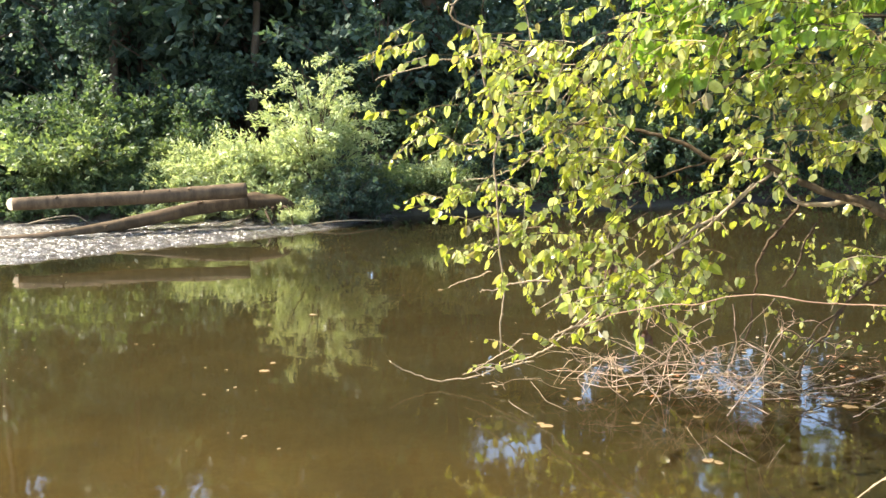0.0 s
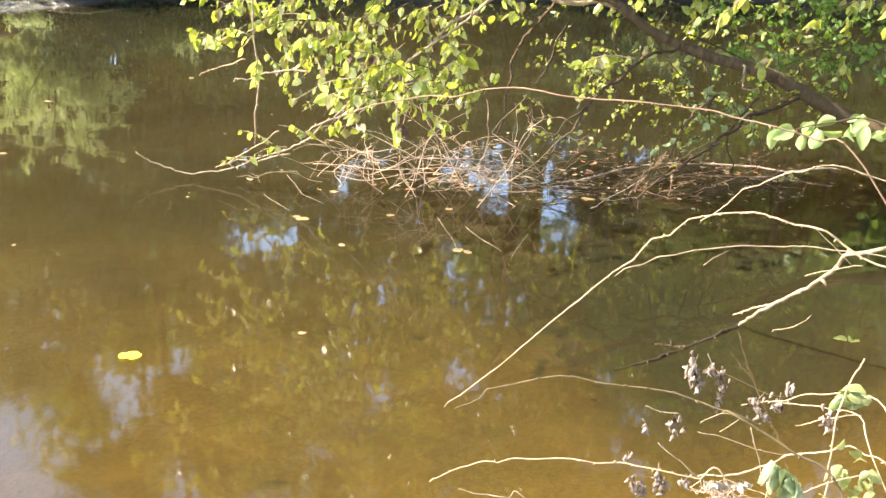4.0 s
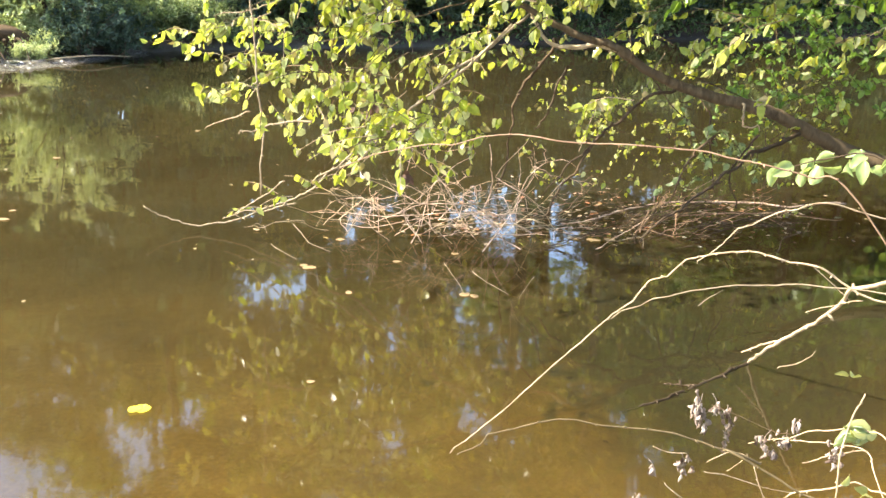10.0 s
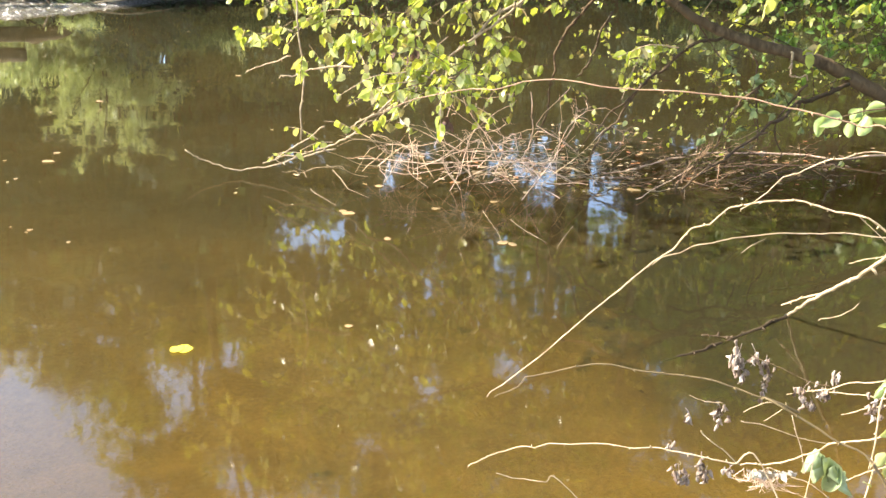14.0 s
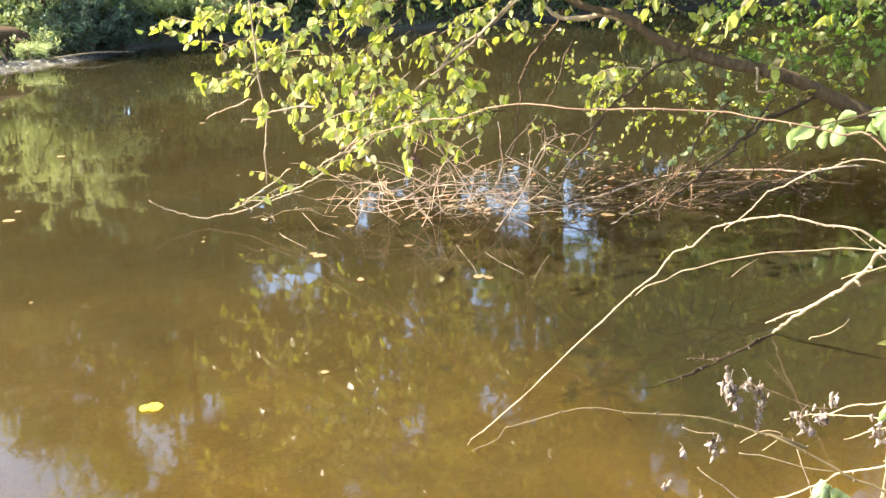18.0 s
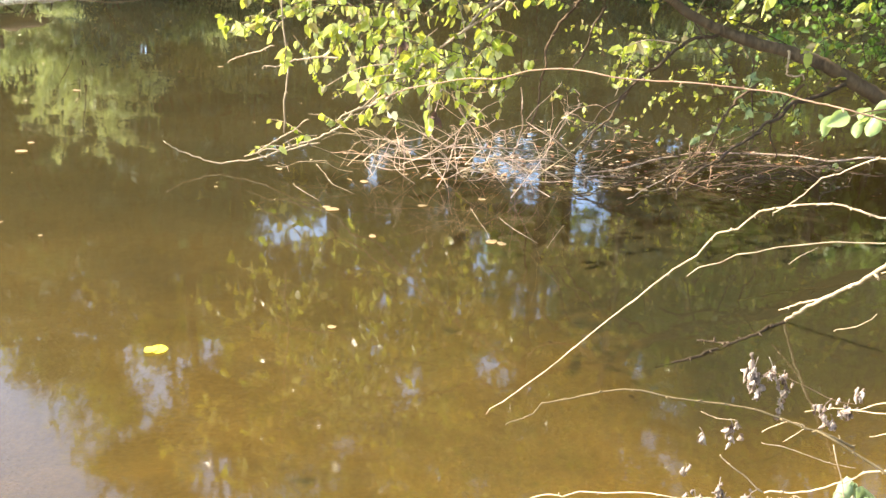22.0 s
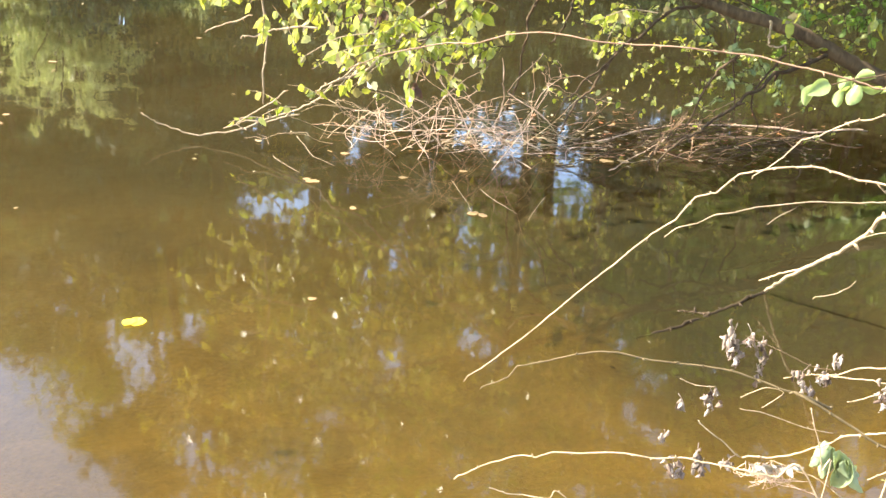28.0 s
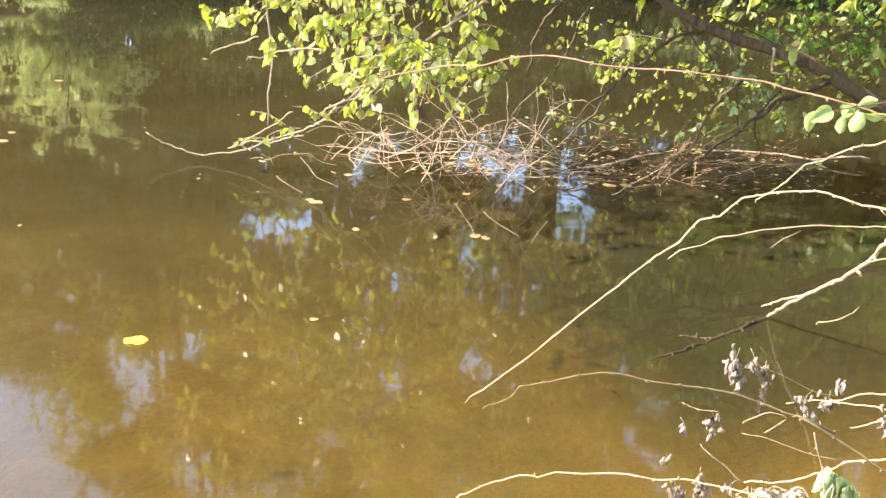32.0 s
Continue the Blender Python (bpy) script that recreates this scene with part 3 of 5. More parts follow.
# the willow that stands by the logs
willow = make_shrub(31, 3.4, 1.05, 34, 40, 0.088, LEAF_BUSH, "willow_bush", "sunlit pale green willow bush beside the logs on the far bank", "bush", 0.17, 0.66, 1.25)
place(willow, -5.3, 14.65, 0.4, 1.0)
for x, y, s in ((-4.5, 15.2, 0.55), (-4.0, 15.6, 0.5), (-3.3, 16.1, 0.5), (-8.3, 14.7, 0.7), (-9.6, 13.9, 0.6), (-10.4, 14.0, 0.75)):
    plant(shrub_b, spot(x, y, x, s))
for x, y, s in ((-8.9, 14.2, 0.62), (-7.7, 15.1, 0.65), (-8.2, 13.75, 0.3), (-8.8, 13.5, 0.3), (-9.4, 13.35, 0.35), (-7.7, 13.95, 0.3), (-9.9, 15.2, 0.9), (-8.8, 15.6, 0.85), (-9.6, 13.0, 0.24), (-9.1, 13.15, 0.26), (-8.6, 13.3, 0.24), (-8.1, 13.45, 0.24), (-10.1, 13.05, 0.28), (-10.7, 13.2, 0.3)):
    plant(shrub_a, spot(x, y, x, s))

# dark thickets added for the shaded hollow at the willow's foot
for x, y, s in ((-4.75, 14.2, 0.32), (-4.35, 14.55, 0.26), (-5.05, 14.0, 0.2)):
    plant(thicket, spot(x, y, x, s))

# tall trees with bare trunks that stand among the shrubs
tree_d = make_tree(14, 13.0, 3.0, 200, 34, 0.19, LEAF_SHADED, 0.45, label="tall forest tree with a bare dark trunk", bark=TWIG_DARK)
tagged(tree_d, group=FOREST)
for x, y, s in ((-3.72, 18.2, 1.0), (-10.6, 17.6, 0.7)):
    plant(tree_d, spot(x, y, x * 2.0, s))
# tall trees in the clearings: bare below, leafy above
tree_e = make_tree(15, 15.5, 3.4, 300, 26, 0.22, LEAF_GREEN, 0.54, label="tall slender tree with a high crown in a clearing", bark=TWIG_DARK)
tagged(tree_e, group=FOREST)
for x, y, s in ((-2.6, 22.6, 1.0), (3.0, 23.6, 1.22), (-6.9, 25.0, 0.95), (4.4, 32.0, 1.34), (6.6, 32.5, 1.34), (5.4, 37.0, 1.5), (-2.9, 30.0, 1.3)):
    plant(tree_e, spot(x, y, x * 2.0, s))
for x, y, s in ((0.3, 32.0, 1.3), (1.4, 34.0, 1.3), (1.2, 29.5, 1.3), (-1.75, 26.0, 1.2), (7.6, 33.0, 1.3), (5.7, 31.5, 1.25), (-1.2, 31.0, 1.3)):
    plant(tree_s, spot(x, y, x * 2.0, s))

# shallow riffle that runs over the mud bar
def riffle_z(x, y):
    edge = min(1.0, max(0.0, (y - bar_edge(x) + 0.35) / 0.5))
    w = noise.noise((x * 5.0, y * 9.0, 0.3)) + 0.8 * noise.noise((x * 13, y * 20, 4.0))
    return -0.02 + edge * (0.062 + 0.012 * (y - bar_edge(x))) + 0.042 * edge * w


rx, rv = steps((-14, -4.1, 190)), steps((0, 1, 60))
g = Geo()
g.add([(x, bar_edge(x) - 0.35 + v * (far_shore(x) - bar_edge(x) + 0.5), riffle_z(x, bar_edge(x) - 0.35 + v * (far_shore(x) - bar_edge(x) + 0.5))) for v in rv for x in rx],
      [(j * len(rx) + i, j * len(rx) + i + 1, (j + 1) * len(rx) + i + 1, (j + 1) * len(rx) + i) for j in range(len(rv) - 1) for i in range(len(rx) - 1)])
riffle = new("riffle_water", g.mesh("riffle_water", RIFFLE, True))
tagged(riffle, "shallow glittering riffle over the mud bar", "water", kind="structure")

# ---------- logs on the far bank ----------
CUT = bark_material("pale cut wood", (0.34, 0.26, 0.16), (0.52, 0.43, 0.30), 30, 0.7, 0.002)


def make_log(ctrl, r0, r1, label, seed, knots):
    rng = np.random.default_rng(seed)
    log = thing("log", ctrl[0], label, "log", "logs on the far bank")
    line = smooth_line(ctrl, 10)
    part("trunk", tube(Geo(), line, r0, r1, 20, 0.035, rng), LOG_WOOD, log, smooth=True)
    d = line[0] - line[1]
    d /= np.linalg.norm(d)
    slant = d + 0.9 * np.array([0.6, -0.8, 0.0])
    slant /= np.linalg.norm(slant)
    part("cut_end", tube(Geo(), [line[0] - slant * 0.02 + d * 0.02, line[0] + slant * 0.012 + d * 0.02], r0 * 1.0, r0 * 0.93, 18, 0.02, rng), CUT, log, "pale sawn end")
    for k in range(knots):
        i = int(rng.integers(3, len(line) - 3))
        n = np.array([rng.normal(0, 0.4), -0.7, rng.uniform(0.1, 1.0)])
        n /= np.linalg.norm(n)
        r = r0 + (r1 - r0) * i / len(line)
        part("knot", tube(Geo(), [line[i] + n * r * 0.8, line[i] + n * (r + 0.02)], 0.035, 0.022, 8, 0.1, rng), LOG_WOOD, log)
    return log


make_log([(-8.64, 11.57, 0.545), (-7.9, 12.0, 0.56), (-7.1, 12.47, 0.57), (-6.4, 12.9, 0.595), (-5.9, 13.2, 0.61)], 0.088, 0.115, "long debarked log lying level above the mud", 41, 4)
make_log([(-9.3, 11.3, 0.03), (-8.39, 11.75, 0.06), (-7.82, 12.22, 0.12), (-7.21, 12.68, 0.23), (-6.63, 13.10, 0.35), (-6.04, 13.50, 0.41)], 0.06, 0.115, "slanting log half sunk in the mud bank", 42, 3)
rw = np.random.default_rng(44)
root = thing("root_mass", (-5.5, 13.7, 0.2), "dark upturned root mass at the butt of the logs", "roots")
g = Geo()
line = smooth_line([(-6.2, 13.45, 0.38), (-5.9, 13.62, 0.40), (-5.6, 13.78, 0.33), (-5.4, 13.9, 0.12)], 5)
part("stump", tube(g, line, 0.10, 0.14, 14, 0.25, rw), TWIG_DARK, root, smooth=True)
for _ in range(12):
    a = np.array([-5.65 + rw.normal(0, 0.2), 13.7 + rw.normal(0, 0.12), 0.32])
    b = a + np.array([rw.normal(0, 0.35), rw.normal(-0.15, 0.15), -0.3])
    part("root", tube(Geo(), smooth_line([a, (a + b) / 2 + rw.standard_normal(3) * 0.06, b], 4), 0.022, 0.008, 6, 0.1, rw), TWIG_DARK, root)
for ctrl, r in (([(-9.3, 12.75, 0.10), (-8.9, 12.85, 0.20), (-8.55, 12.9, 0.22), (-8.35, 12.95, 0.10)], 0.014), ([(-9.8, 12.7, 0.05), (-9.2, 12.9, 0.12), (-8.8, 13.1, 0.16)], 0.01),
                ([(-6.5, 13.0, 0.05), (-6.2, 13.1, 0.14), (-5.9, 13.3, 0.18)], 0.010), ([(-5.2, 13.6, 0.04), (-4.6, 13.8, 0.10), (-4.1, 14.2, 0.06)], 0.014),
                ([(-7.4, 12.7, 0.05), (-6.9, 12.9, 0.07), (-6.6, 13.2, 0.12)], 0.012)):
    solid("driftwood_stick", tube(Geo(), smooth_line(ctrl, 5), r, r * 0.4, 7, 0.1, rw), TWIG_PALE, "bleached driftwood stick on the mud", "stick", "driftwood sticks", smooth=True)

# ---------- overhanging tree on the near bank ----------
TREE_STEMS = [
    ("limb", [(5.00, 5.40, -0.20), (3.90, 6.00, 0.35), (3.03, 6.30, 0.59), (2.74, 6.27, 0.70), (2.48, 6.24, 0.83), (2.24, 6.21, 0.91), (1.92, 6.19, 0.98), (1.69, 6.16, 1.05), (1.49, 6.13, 1.14), (1.29, 6.10, 1.26)], 0.0566, 0.0259, BARK_LIMB),
    ("limb", [(1.39, 6.10, 1.23), (1.22, 6.12, 1.30), (1.06, 6.14, 1.33), (0.82, 6.16, 1.43), (0.68, 6.18, 1.51), (0.52, 6.20, 1.57), (0.37, 6.22, 1.53), (0.19, 6.24, 1.63), (-0.07, 6.26, 1.71), (-0.36, 6.28, 1.77), (-0.62, 6.30, 1.72)], 0.0263, 0.0076, BARK_LIMB),
    ("limb", [(1.30, 6.15, 1.26), (1.17, 6.22, 1.28), (1.05, 6.29, 1.25), (0.89, 6.36, 1.26), (0.80, 6.43, 1.37), (0.75, 6.50, 1.49)], 0.0208, 0.0078, TWIG_PALE),
    ("branch", [(0.72, 6.20, 1.46), (0.52, 6.19, 1.28), (0.31, 6.17, 1.11), (0.10, 6.16, 0.94), (-0.11, 6.15, 0.73), (-0.32, 6.14, 0.55), (-0.49, 6.12, 0.43), (-0.65, 6.11, 0.30), (-0.84, 6.10, 0.20), (-1.10, 6.09, 0.10), (-1.39, 6.08, 0.04), (-1.61, 6.06, 0.10), (-1.74, 6.05, 0.17)], 0.0131, 0.0043, TWIG_PALE),
    ("branch", [(0.607, 6.100, 1.398), (0.375, 6.083, 1.160), (0.137, 6.067, 0.962), (-0.105, 6.050, 0.764), (-0.371, 6.033, 0.569), (-0.568, 6.017, 0.404), (-0.676, 6.000, 0.326)], 0.0110, 0.0056, TWIG_PALE),
    ("branch", [(0.98, 6.60, 1.28), (0.92, 6.50, 1.23), (0.80, 6.47, 1.04), (0.70, 6.44, 0.86), (0.67, 6.41, 0.71), (0.67, 6.38, 0.48), (0.59, 6.35, 0.24)], 0.0136, 0.0078, TWIG_DARK),
    ("branch", [(1.028, 6.400, 1.117), (0.936, 6.400, 0.910), (0.893, 6.400, 0.758), (0.824, 6.400, 0.679)], 0.0116, 0.0058, BARK_LIMB),
    ("branch", [(1.68, 6.10, 1.02), (1.45, 6.01, 0.96), (1.30, 5.93, 0.86), (1.19, 5.84, 0.81), (1.13, 5.76, 0.75), (1.01, 5.67, 0.60), (0.91, 5.59, 0.46), (0.81, 5.50, 0.33)], 0.0132, 0.0068, TWIG_DARK),
    ("twig", [(1.116, 5.700, 0.762), (0.970, 5.667, 0.635), (0.874, 5.633, 0.524), (0.763, 5.600, 0.380)], 0.0070, 0.0035, TWIG_DARK),
    ("branch", [(2.52, 6.10, 0.76), (2.25, 5.92, 0.68), (2.05, 5.73, 0.66), (1.84, 5.55, 0.57), (1.66, 5.37, 0.51), (1.49, 5.18, 0.45), (1.28, 5.00, 0.34)], 0.0178, 0.0064, TWIG_DARK),
    ("twig", [(1.810, 5.600, 0.848), (1.739, 5.600, 0.760), (1.654, 5.600, 0.654), (1.618, 5.600, 0.496), (1.572, 5.600, 0.381)], 0.0106, 0.0053, TWIG_DARK),
    ("twig", [(1.787, 5.700, 0.962), (1.832, 5.700, 0.690), (1.876, 5.700, 0.474)], 0.0071, 0.0055, TWIG_DARK),
    ("twig", [(2.116, 5.700, 0.824), (2.010, 5.700, 0.681), (1.964, 5.700, 0.556), (2.027, 5.700, 0.358)], 0.0091, 0.0055, TWIG_DARK),
    ("twig", [(2.058, 5.900, 0.980), (2.064, 5.900, 0.904), (2.110, 5.900, 0.835), (2.185, 5.900, 0.811)], 0.0093, 0.0057, TWIG_PALE),
    ("twig", [(1.762, 6.200, 1.105), (1.914, 6.200, 1.059), (2.188, 6.200, 0.945), (2.400, 6.200, 0.789)], 0.0058, 0.0040, TWIG_DARK),
    ("twig", [(1.498, 6.000, 1.105), (1.625, 6.000, 0.954), (1.766, 6.000, 0.836), (1.718, 6.000, 0.798)], 0.0055, 0.0037, TWIG_DARK),
    ("twig", [(-0.581, 5.500, 0.860), (-0.744, 5.500, 0.846), (-0.874, 5.500, 0.821), (-1.006, 5.500, 0.776)], 0.0083, 0.0042, TWIG_PALE),
    ("twig", [(-0.938, 5.500, 0.909), (-1.069, 5.500, 0.855), (-1.201, 5.500, 0.800)], 0.0050, 0.0034, TWIG_PALE),
    ("twig", [(-0.741, 6.000, 0.227), (-0.925, 6.000, 0.181), (-1.109, 6.000, 0.146), (-1.220, 6.000, 0.111)], 0.0074, 0.0038, TWIG_PALE),
    ("twig", [(-0.800, 5.900, 0.400), (-0.944, 5.900, 0.294), (-1.108, 5.900, 0.182), (-1.084, 5.900, 0.146)], 0.0055, 0.0037, TWIG_PALE),
    ("twig", [(0.331, 6.200, 1.527), (0.085, 6.200, 1.449), (-0.129, 6.200, 1.388), (-0.308, 6.200, 1.284)], 0.0074, 0.0037, BARK_LIMB),
    ("twig", [(-0.414, 6.200, 1.822), (-0.613, 6.200, 1.684), (-0.797, 6.200, 1.540), (-0.984, 6.200, 1.442), (-1.252, 6.200, 1.387)], 0.0074, 0.0038, TWIG_PALE),
    ("twig", [(-0.727, 6.200, 1.781), (-0.874, 6.200, 1.680), (-1.101, 6.200, 1.676), (-1.331, 6.200, 1.586)], 0.0056, 0.0038, TWIG_PALE),
    ("twig", [(-0.698, 5.900, 2.101), (-0.877, 5.900, 2.239), (-1.055, 5.900, 2.291), (-0.701, 5.900, 2.283)], 0.0053, 0.0036, TWIG_PALE),
    ("twig", [(-0.967, 5.800, 2.210), (-1.178, 5.800, 2.182), (-1.357, 5.800, 2.155), (-1.611, 5.800, 2.077), (-1.721, 5.800, 2.049)], 0.0071, 0.0036, TWIG_PALE),
    ("twig", [(0.732, 5.800, 2.201), (0.548, 5.800, 2.054), (0.357, 5.800, 1.981), (0.165, 5.800, 1.886)], 0.0070, 0.0035, TWIG_PALE),
    ("branch", [(3.60, 6.00, 2.60), (1.29, 6.00, 2.39), (1.05, 5.90, 2.45), (0.73, 5.80, 2.20), (0.44, 5.70, 2.08)], 0.0147, 0.0051, BARK_LIMB),
    ("branch", [(2.600, 6.200, 3.600), (1.200, 6.100, 3.000), (-0.019, 6.000, 2.397), (-0.292, 6.067, 2.195), (-0.503, 6.133, 1.948), (-0.614, 6.200, 1.728)], 0.0108, 0.0056, BARK_LIMB),
]
VINE = [
    ("stem", [(0.900, 5.800, 4.600), (0.100, 5.500, 3.400), (-1.095, 5.450, 2.535), (-1.010, 5.450, 2.296), (-0.957, 5.450, 2.039), (-0.911, 5.450, 1.779), (-0.900, 5.450, 1.483), (-0.887, 5.450, 1.182), (-0.869, 5.450, 0.843), (-0.880, 5.450, 0.427)], 0.0084, 0.0060, TWIG_PALE),
]
CANE = [
    ("stem", [(-0.178, 2.400, 1.337), (-0.103, 2.350, 1.384), (0.024, 2.200, 1.448), (0.112, 2.100, 1.479), (0.241, 2.000, 1.518), (0.380, 1.950, 1.519), (0.488, 1.900, 1.529), (0.577, 1.880, 1.525), (0.662, 1.850, 1.515), (0.722, 1.820, 1.509), (0.809, 1.800, 1.491), (0.895, 1.750, 1.451), (1.200, 1.600, 1.000), (1.500, 1.300, 0.300)], 0.0021, 0.0030, TWIG_RED),
]
NEAR_STEMS = [
    ("stem", [(0.099, 1.580, 0.977), (0.152, 1.568, 1.037), (0.211, 1.555, 1.098), (0.268, 1.543, 1.170), (0.322, 1.531, 1.238), (0.370, 1.518, 1.289), (0.416, 1.506, 1.348), (0.466, 1.494, 1.393), (0.517, 1.482, 1.422), (0.564, 1.469, 1.437), (0.602, 1.457, 1.439), (0.647, 1.445, 1.431), (0.701, 1.432, 1.421), (0.766, 1.420, 1.388), (1.050, 1.350, 1.250), (1.500, 1.100, 0.500)], 0.0012, 0.0025, TWIG_PALE),
    ("stem", [(0.500, 1.470, 1.414), (0.533, 1.460, 1.453), (0.566, 1.450, 1.488), (0.602, 1.440, 1.510), (0.634, 1.430, 1.522), (0.737, 1.420, 1.528), (1.150, 1.400, 1.350), (1.500, 1.200, 0.600)], 0.0011, 0.0019, TWIG_PALE),
    ("stem", [(0.283, 1.120, 1.451), (0.311, 1.120, 1.470), (0.347, 1.120, 1.483), (0.391, 1.120, 1.495), (0.442, 1.120, 1.503), (0.502, 1.120, 1.504), (0.554, 1.120, 1.504), (0.680, 1.090, 1.490), (0.860, 1.040, 1.380), (1.050, 0.980, 0.900), (1.200, 0.900, 0.300)], 0.0008, 0.0013, TWIG_PALE),
    ("twig", [(0.732, 1.550, 1.391), (0.769, 1.550, 1.360), (0.812, 1.550, 1.324)], 0.0012, 0.0009, TWIG_PALE),
    ("twig", [(0.398, 1.120, 1.473), (0.414, 1.120, 1.487), (0.428, 1.120, 1.496)], 0.0006, 0.0004, TWIG_PALE),
    ("twig", [(0.801, 1.700, 1.240), (0.849, 1.700, 1.254), (0.912, 1.700, 1.267)], 0.0013, 0.0013, TWIG_PALE),
    ("stem", [(0.082, 1.060, 1.276), (0.109, 1.055, 1.297), (0.137, 1.049, 1.316), (0.197, 1.044, 1.340), (0.267, 1.038, 1.338), (0.325, 1.033, 1.336), (0.376, 1.027, 1.328), (0.420, 1.022, 1.317), (0.474, 1.016, 1.293), (0.422, 1.010, 1.319), (0.504, 0.990, 1.281), (0.582, 0.960, 1.214), (0.720, 0.900, 0.820), (0.850, 0.850, 0.300)], 0.0009, 0.0023, TWIG_OLIVE),
    ("stem", [(0.042, 0.800, 1.339), (0.062, 0.798, 1.353), (0.103, 0.796, 1.371), (0.129, 0.793, 1.376), (0.175, 0.791, 1.382), (0.207, 0.789, 1.380), (0.242, 0.787, 1.379), (0.278, 0.784, 1.374), (0.314, 0.782, 1.366), (0.357, 0.780, 1.348), (0.550, 0.720, 0.950), (0.800, 0.650, 0.300)], 0.0007, 0.0012, TWIG_PALE),
    ("twig", [(0.071, 0.780, 1.346), (0.098, 0.780, 1.340), (0.122, 0.780, 1.338), (0.149, 0.780, 1.329), (0.300, 0.740, 1.170), (0.550, 0.700, 0.900)], 0.0005, 0.0008, TWIG_PALE),
    ("twig", [(0.499, 1.500, 0.969), (0.541, 1.500, 0.934), (0.584, 1.500, 0.898)], 0.0012, 0.0019, TWIG_PALE),
    ("stem", [(0.566, 1.450, 0.931), (0.621, 1.420, 0.960), (0.666, 1.390, 0.999), (0.688, 1.360, 1.037), (0.730, 1.330, 1.064), (0.776, 1.300, 1.092), (0.850, 1.250, 1.000), (1.100, 1.150, 0.300)], 0.0018, 0.0020, TWIG_PALE),
    ("twig", [(0.614, 1.450, 0.927), (0.652, 1.433, 0.922), (0.689, 1.417, 0.916), (0.729, 1.400, 0.893)], 0.0012, 0.0012, TWIG_PALE),
    ("stem", [(0.787, 1.850, 0.860), (0.827, 1.813, 0.892), (0.872, 1.775, 0.913), (0.917, 1.738, 0.924), (0.983, 1.700, 0.928), (1.000, 1.600, 0.850), (1.300, 1.400, 0.300)], 0.0015, 0.0018, TWIG_PALE),
    ("stem", [(0.735, 1.600, 1.006), (0.773, 1.567, 1.041), (0.809, 1.533, 1.067), (0.864, 1.500, 1.086), (0.900, 1.400, 1.050), (1.200, 1.300, 0.400)], 0.0013, 0.0019, TWIG_PALE),
    ("twig", [(0.800, 1.600, 0.959), (0.853, 1.600, 0.979), (0.927, 1.600, 0.987)], 0.0013, 0.0017, TWIG_PALE),
    ("twig", [(0.696, 1.870, 0.946), (0.749, 1.830, 0.939), (0.814, 1.790, 0.924), (0.834, 1.750, 0.940)], 0.0009, 0.0011, TWIG_DARK),
    ("twig", [(0.644, 1.700, 0.897), (0.688, 1.700, 0.922), (0.725, 1.700, 0.912), (0.689, 1.700, 0.878)], 0.0010, 0.0007, TWIG_PALE),
    ("twig", [(0.606, 1.600, 0.935), (0.670, 1.600, 0.921), (0.731, 1.600, 0.900), (0.789, 1.600, 0.891)], 0.0010, 0.0009, TWIG_PALE),
    ("twig", [(0.539, 1.200, 1.185), (0.561, 1.200, 1.134), (0.576, 1.200, 1.084), (0.584, 1.200, 1.051), (0.500, 1.100, 0.500)], 0.0010, 0.0011, TWIG_PALE),
    ("twig", [(0.570, 1.850, 0.848), (0.604, 1.850, 0.834), (0.649, 1.850, 0.832)], 0.0011, 0.0007, TWIG_PALE),
    ("stem", [(0.741, 1.300, 1.260), (0.728, 1.300, 1.224), (0.722, 1.300, 1.115), (0.724, 1.300, 1.033), (0.728, 1.300, 0.986), (0.600, 1.200, 0.400)], 0.0016, 0.0020, TWIG_PALE),
    ("twig", [(0.641, 1.200, 1.074), (0.673, 1.200, 1.093), (0.730, 1.200, 1.109)], 0.0011, 0.0011, TWIG_PALE),
    ("twig", [(0.973, 2.200, 0.885), (1.023, 2.200, 0.899), (1.067, 2.200, 0.938)], 0.0017, 0.0011, TWIG_PALE),
]
STICK = [
    ("stem", [(1.653, 4.167, -0.000), (1.690, 4.000, 0.173), (1.762, 3.850, 0.331), (1.822, 3.700, 0.483), (1.842, 3.550, 0.630), (2.150, 3.200, 0.750), (2.500, 2.700, 0.400)], 0.0087, 0.0112, TWIG_PALE),
    ("fork", [(1.590, 4.100, 0.088), (1.658, 4.050, 0.149), (1.712, 3.970, 0.210)], 0.0035, 0.0062, TWIG_PALE),
    ("sunken_end", [(1.653, 4.167, 0.002), (1.492, 4.036, 0.001), (1.325, 3.907, 0.001), (1.165, 3.776, -0.001), (0.95, 3.66, -0.006)], 0.0101, 0.0064, WET_WOOD),
    ("sunken_fork", [(1.327, 3.897, 0.001), (1.263, 3.920, 0.001), (1.187, 3.927, -0.002)], 0.0094, 0.0067, WET_WOOD),
    ("sunken_branch", [(1.592, 4.665, -0.120), (1.904, 4.827, -0.120), (2.214, 4.902, -0.100), (2.570, 5.066, -0.080)], 0.0076, 0.0156, WET_WOOD),
]
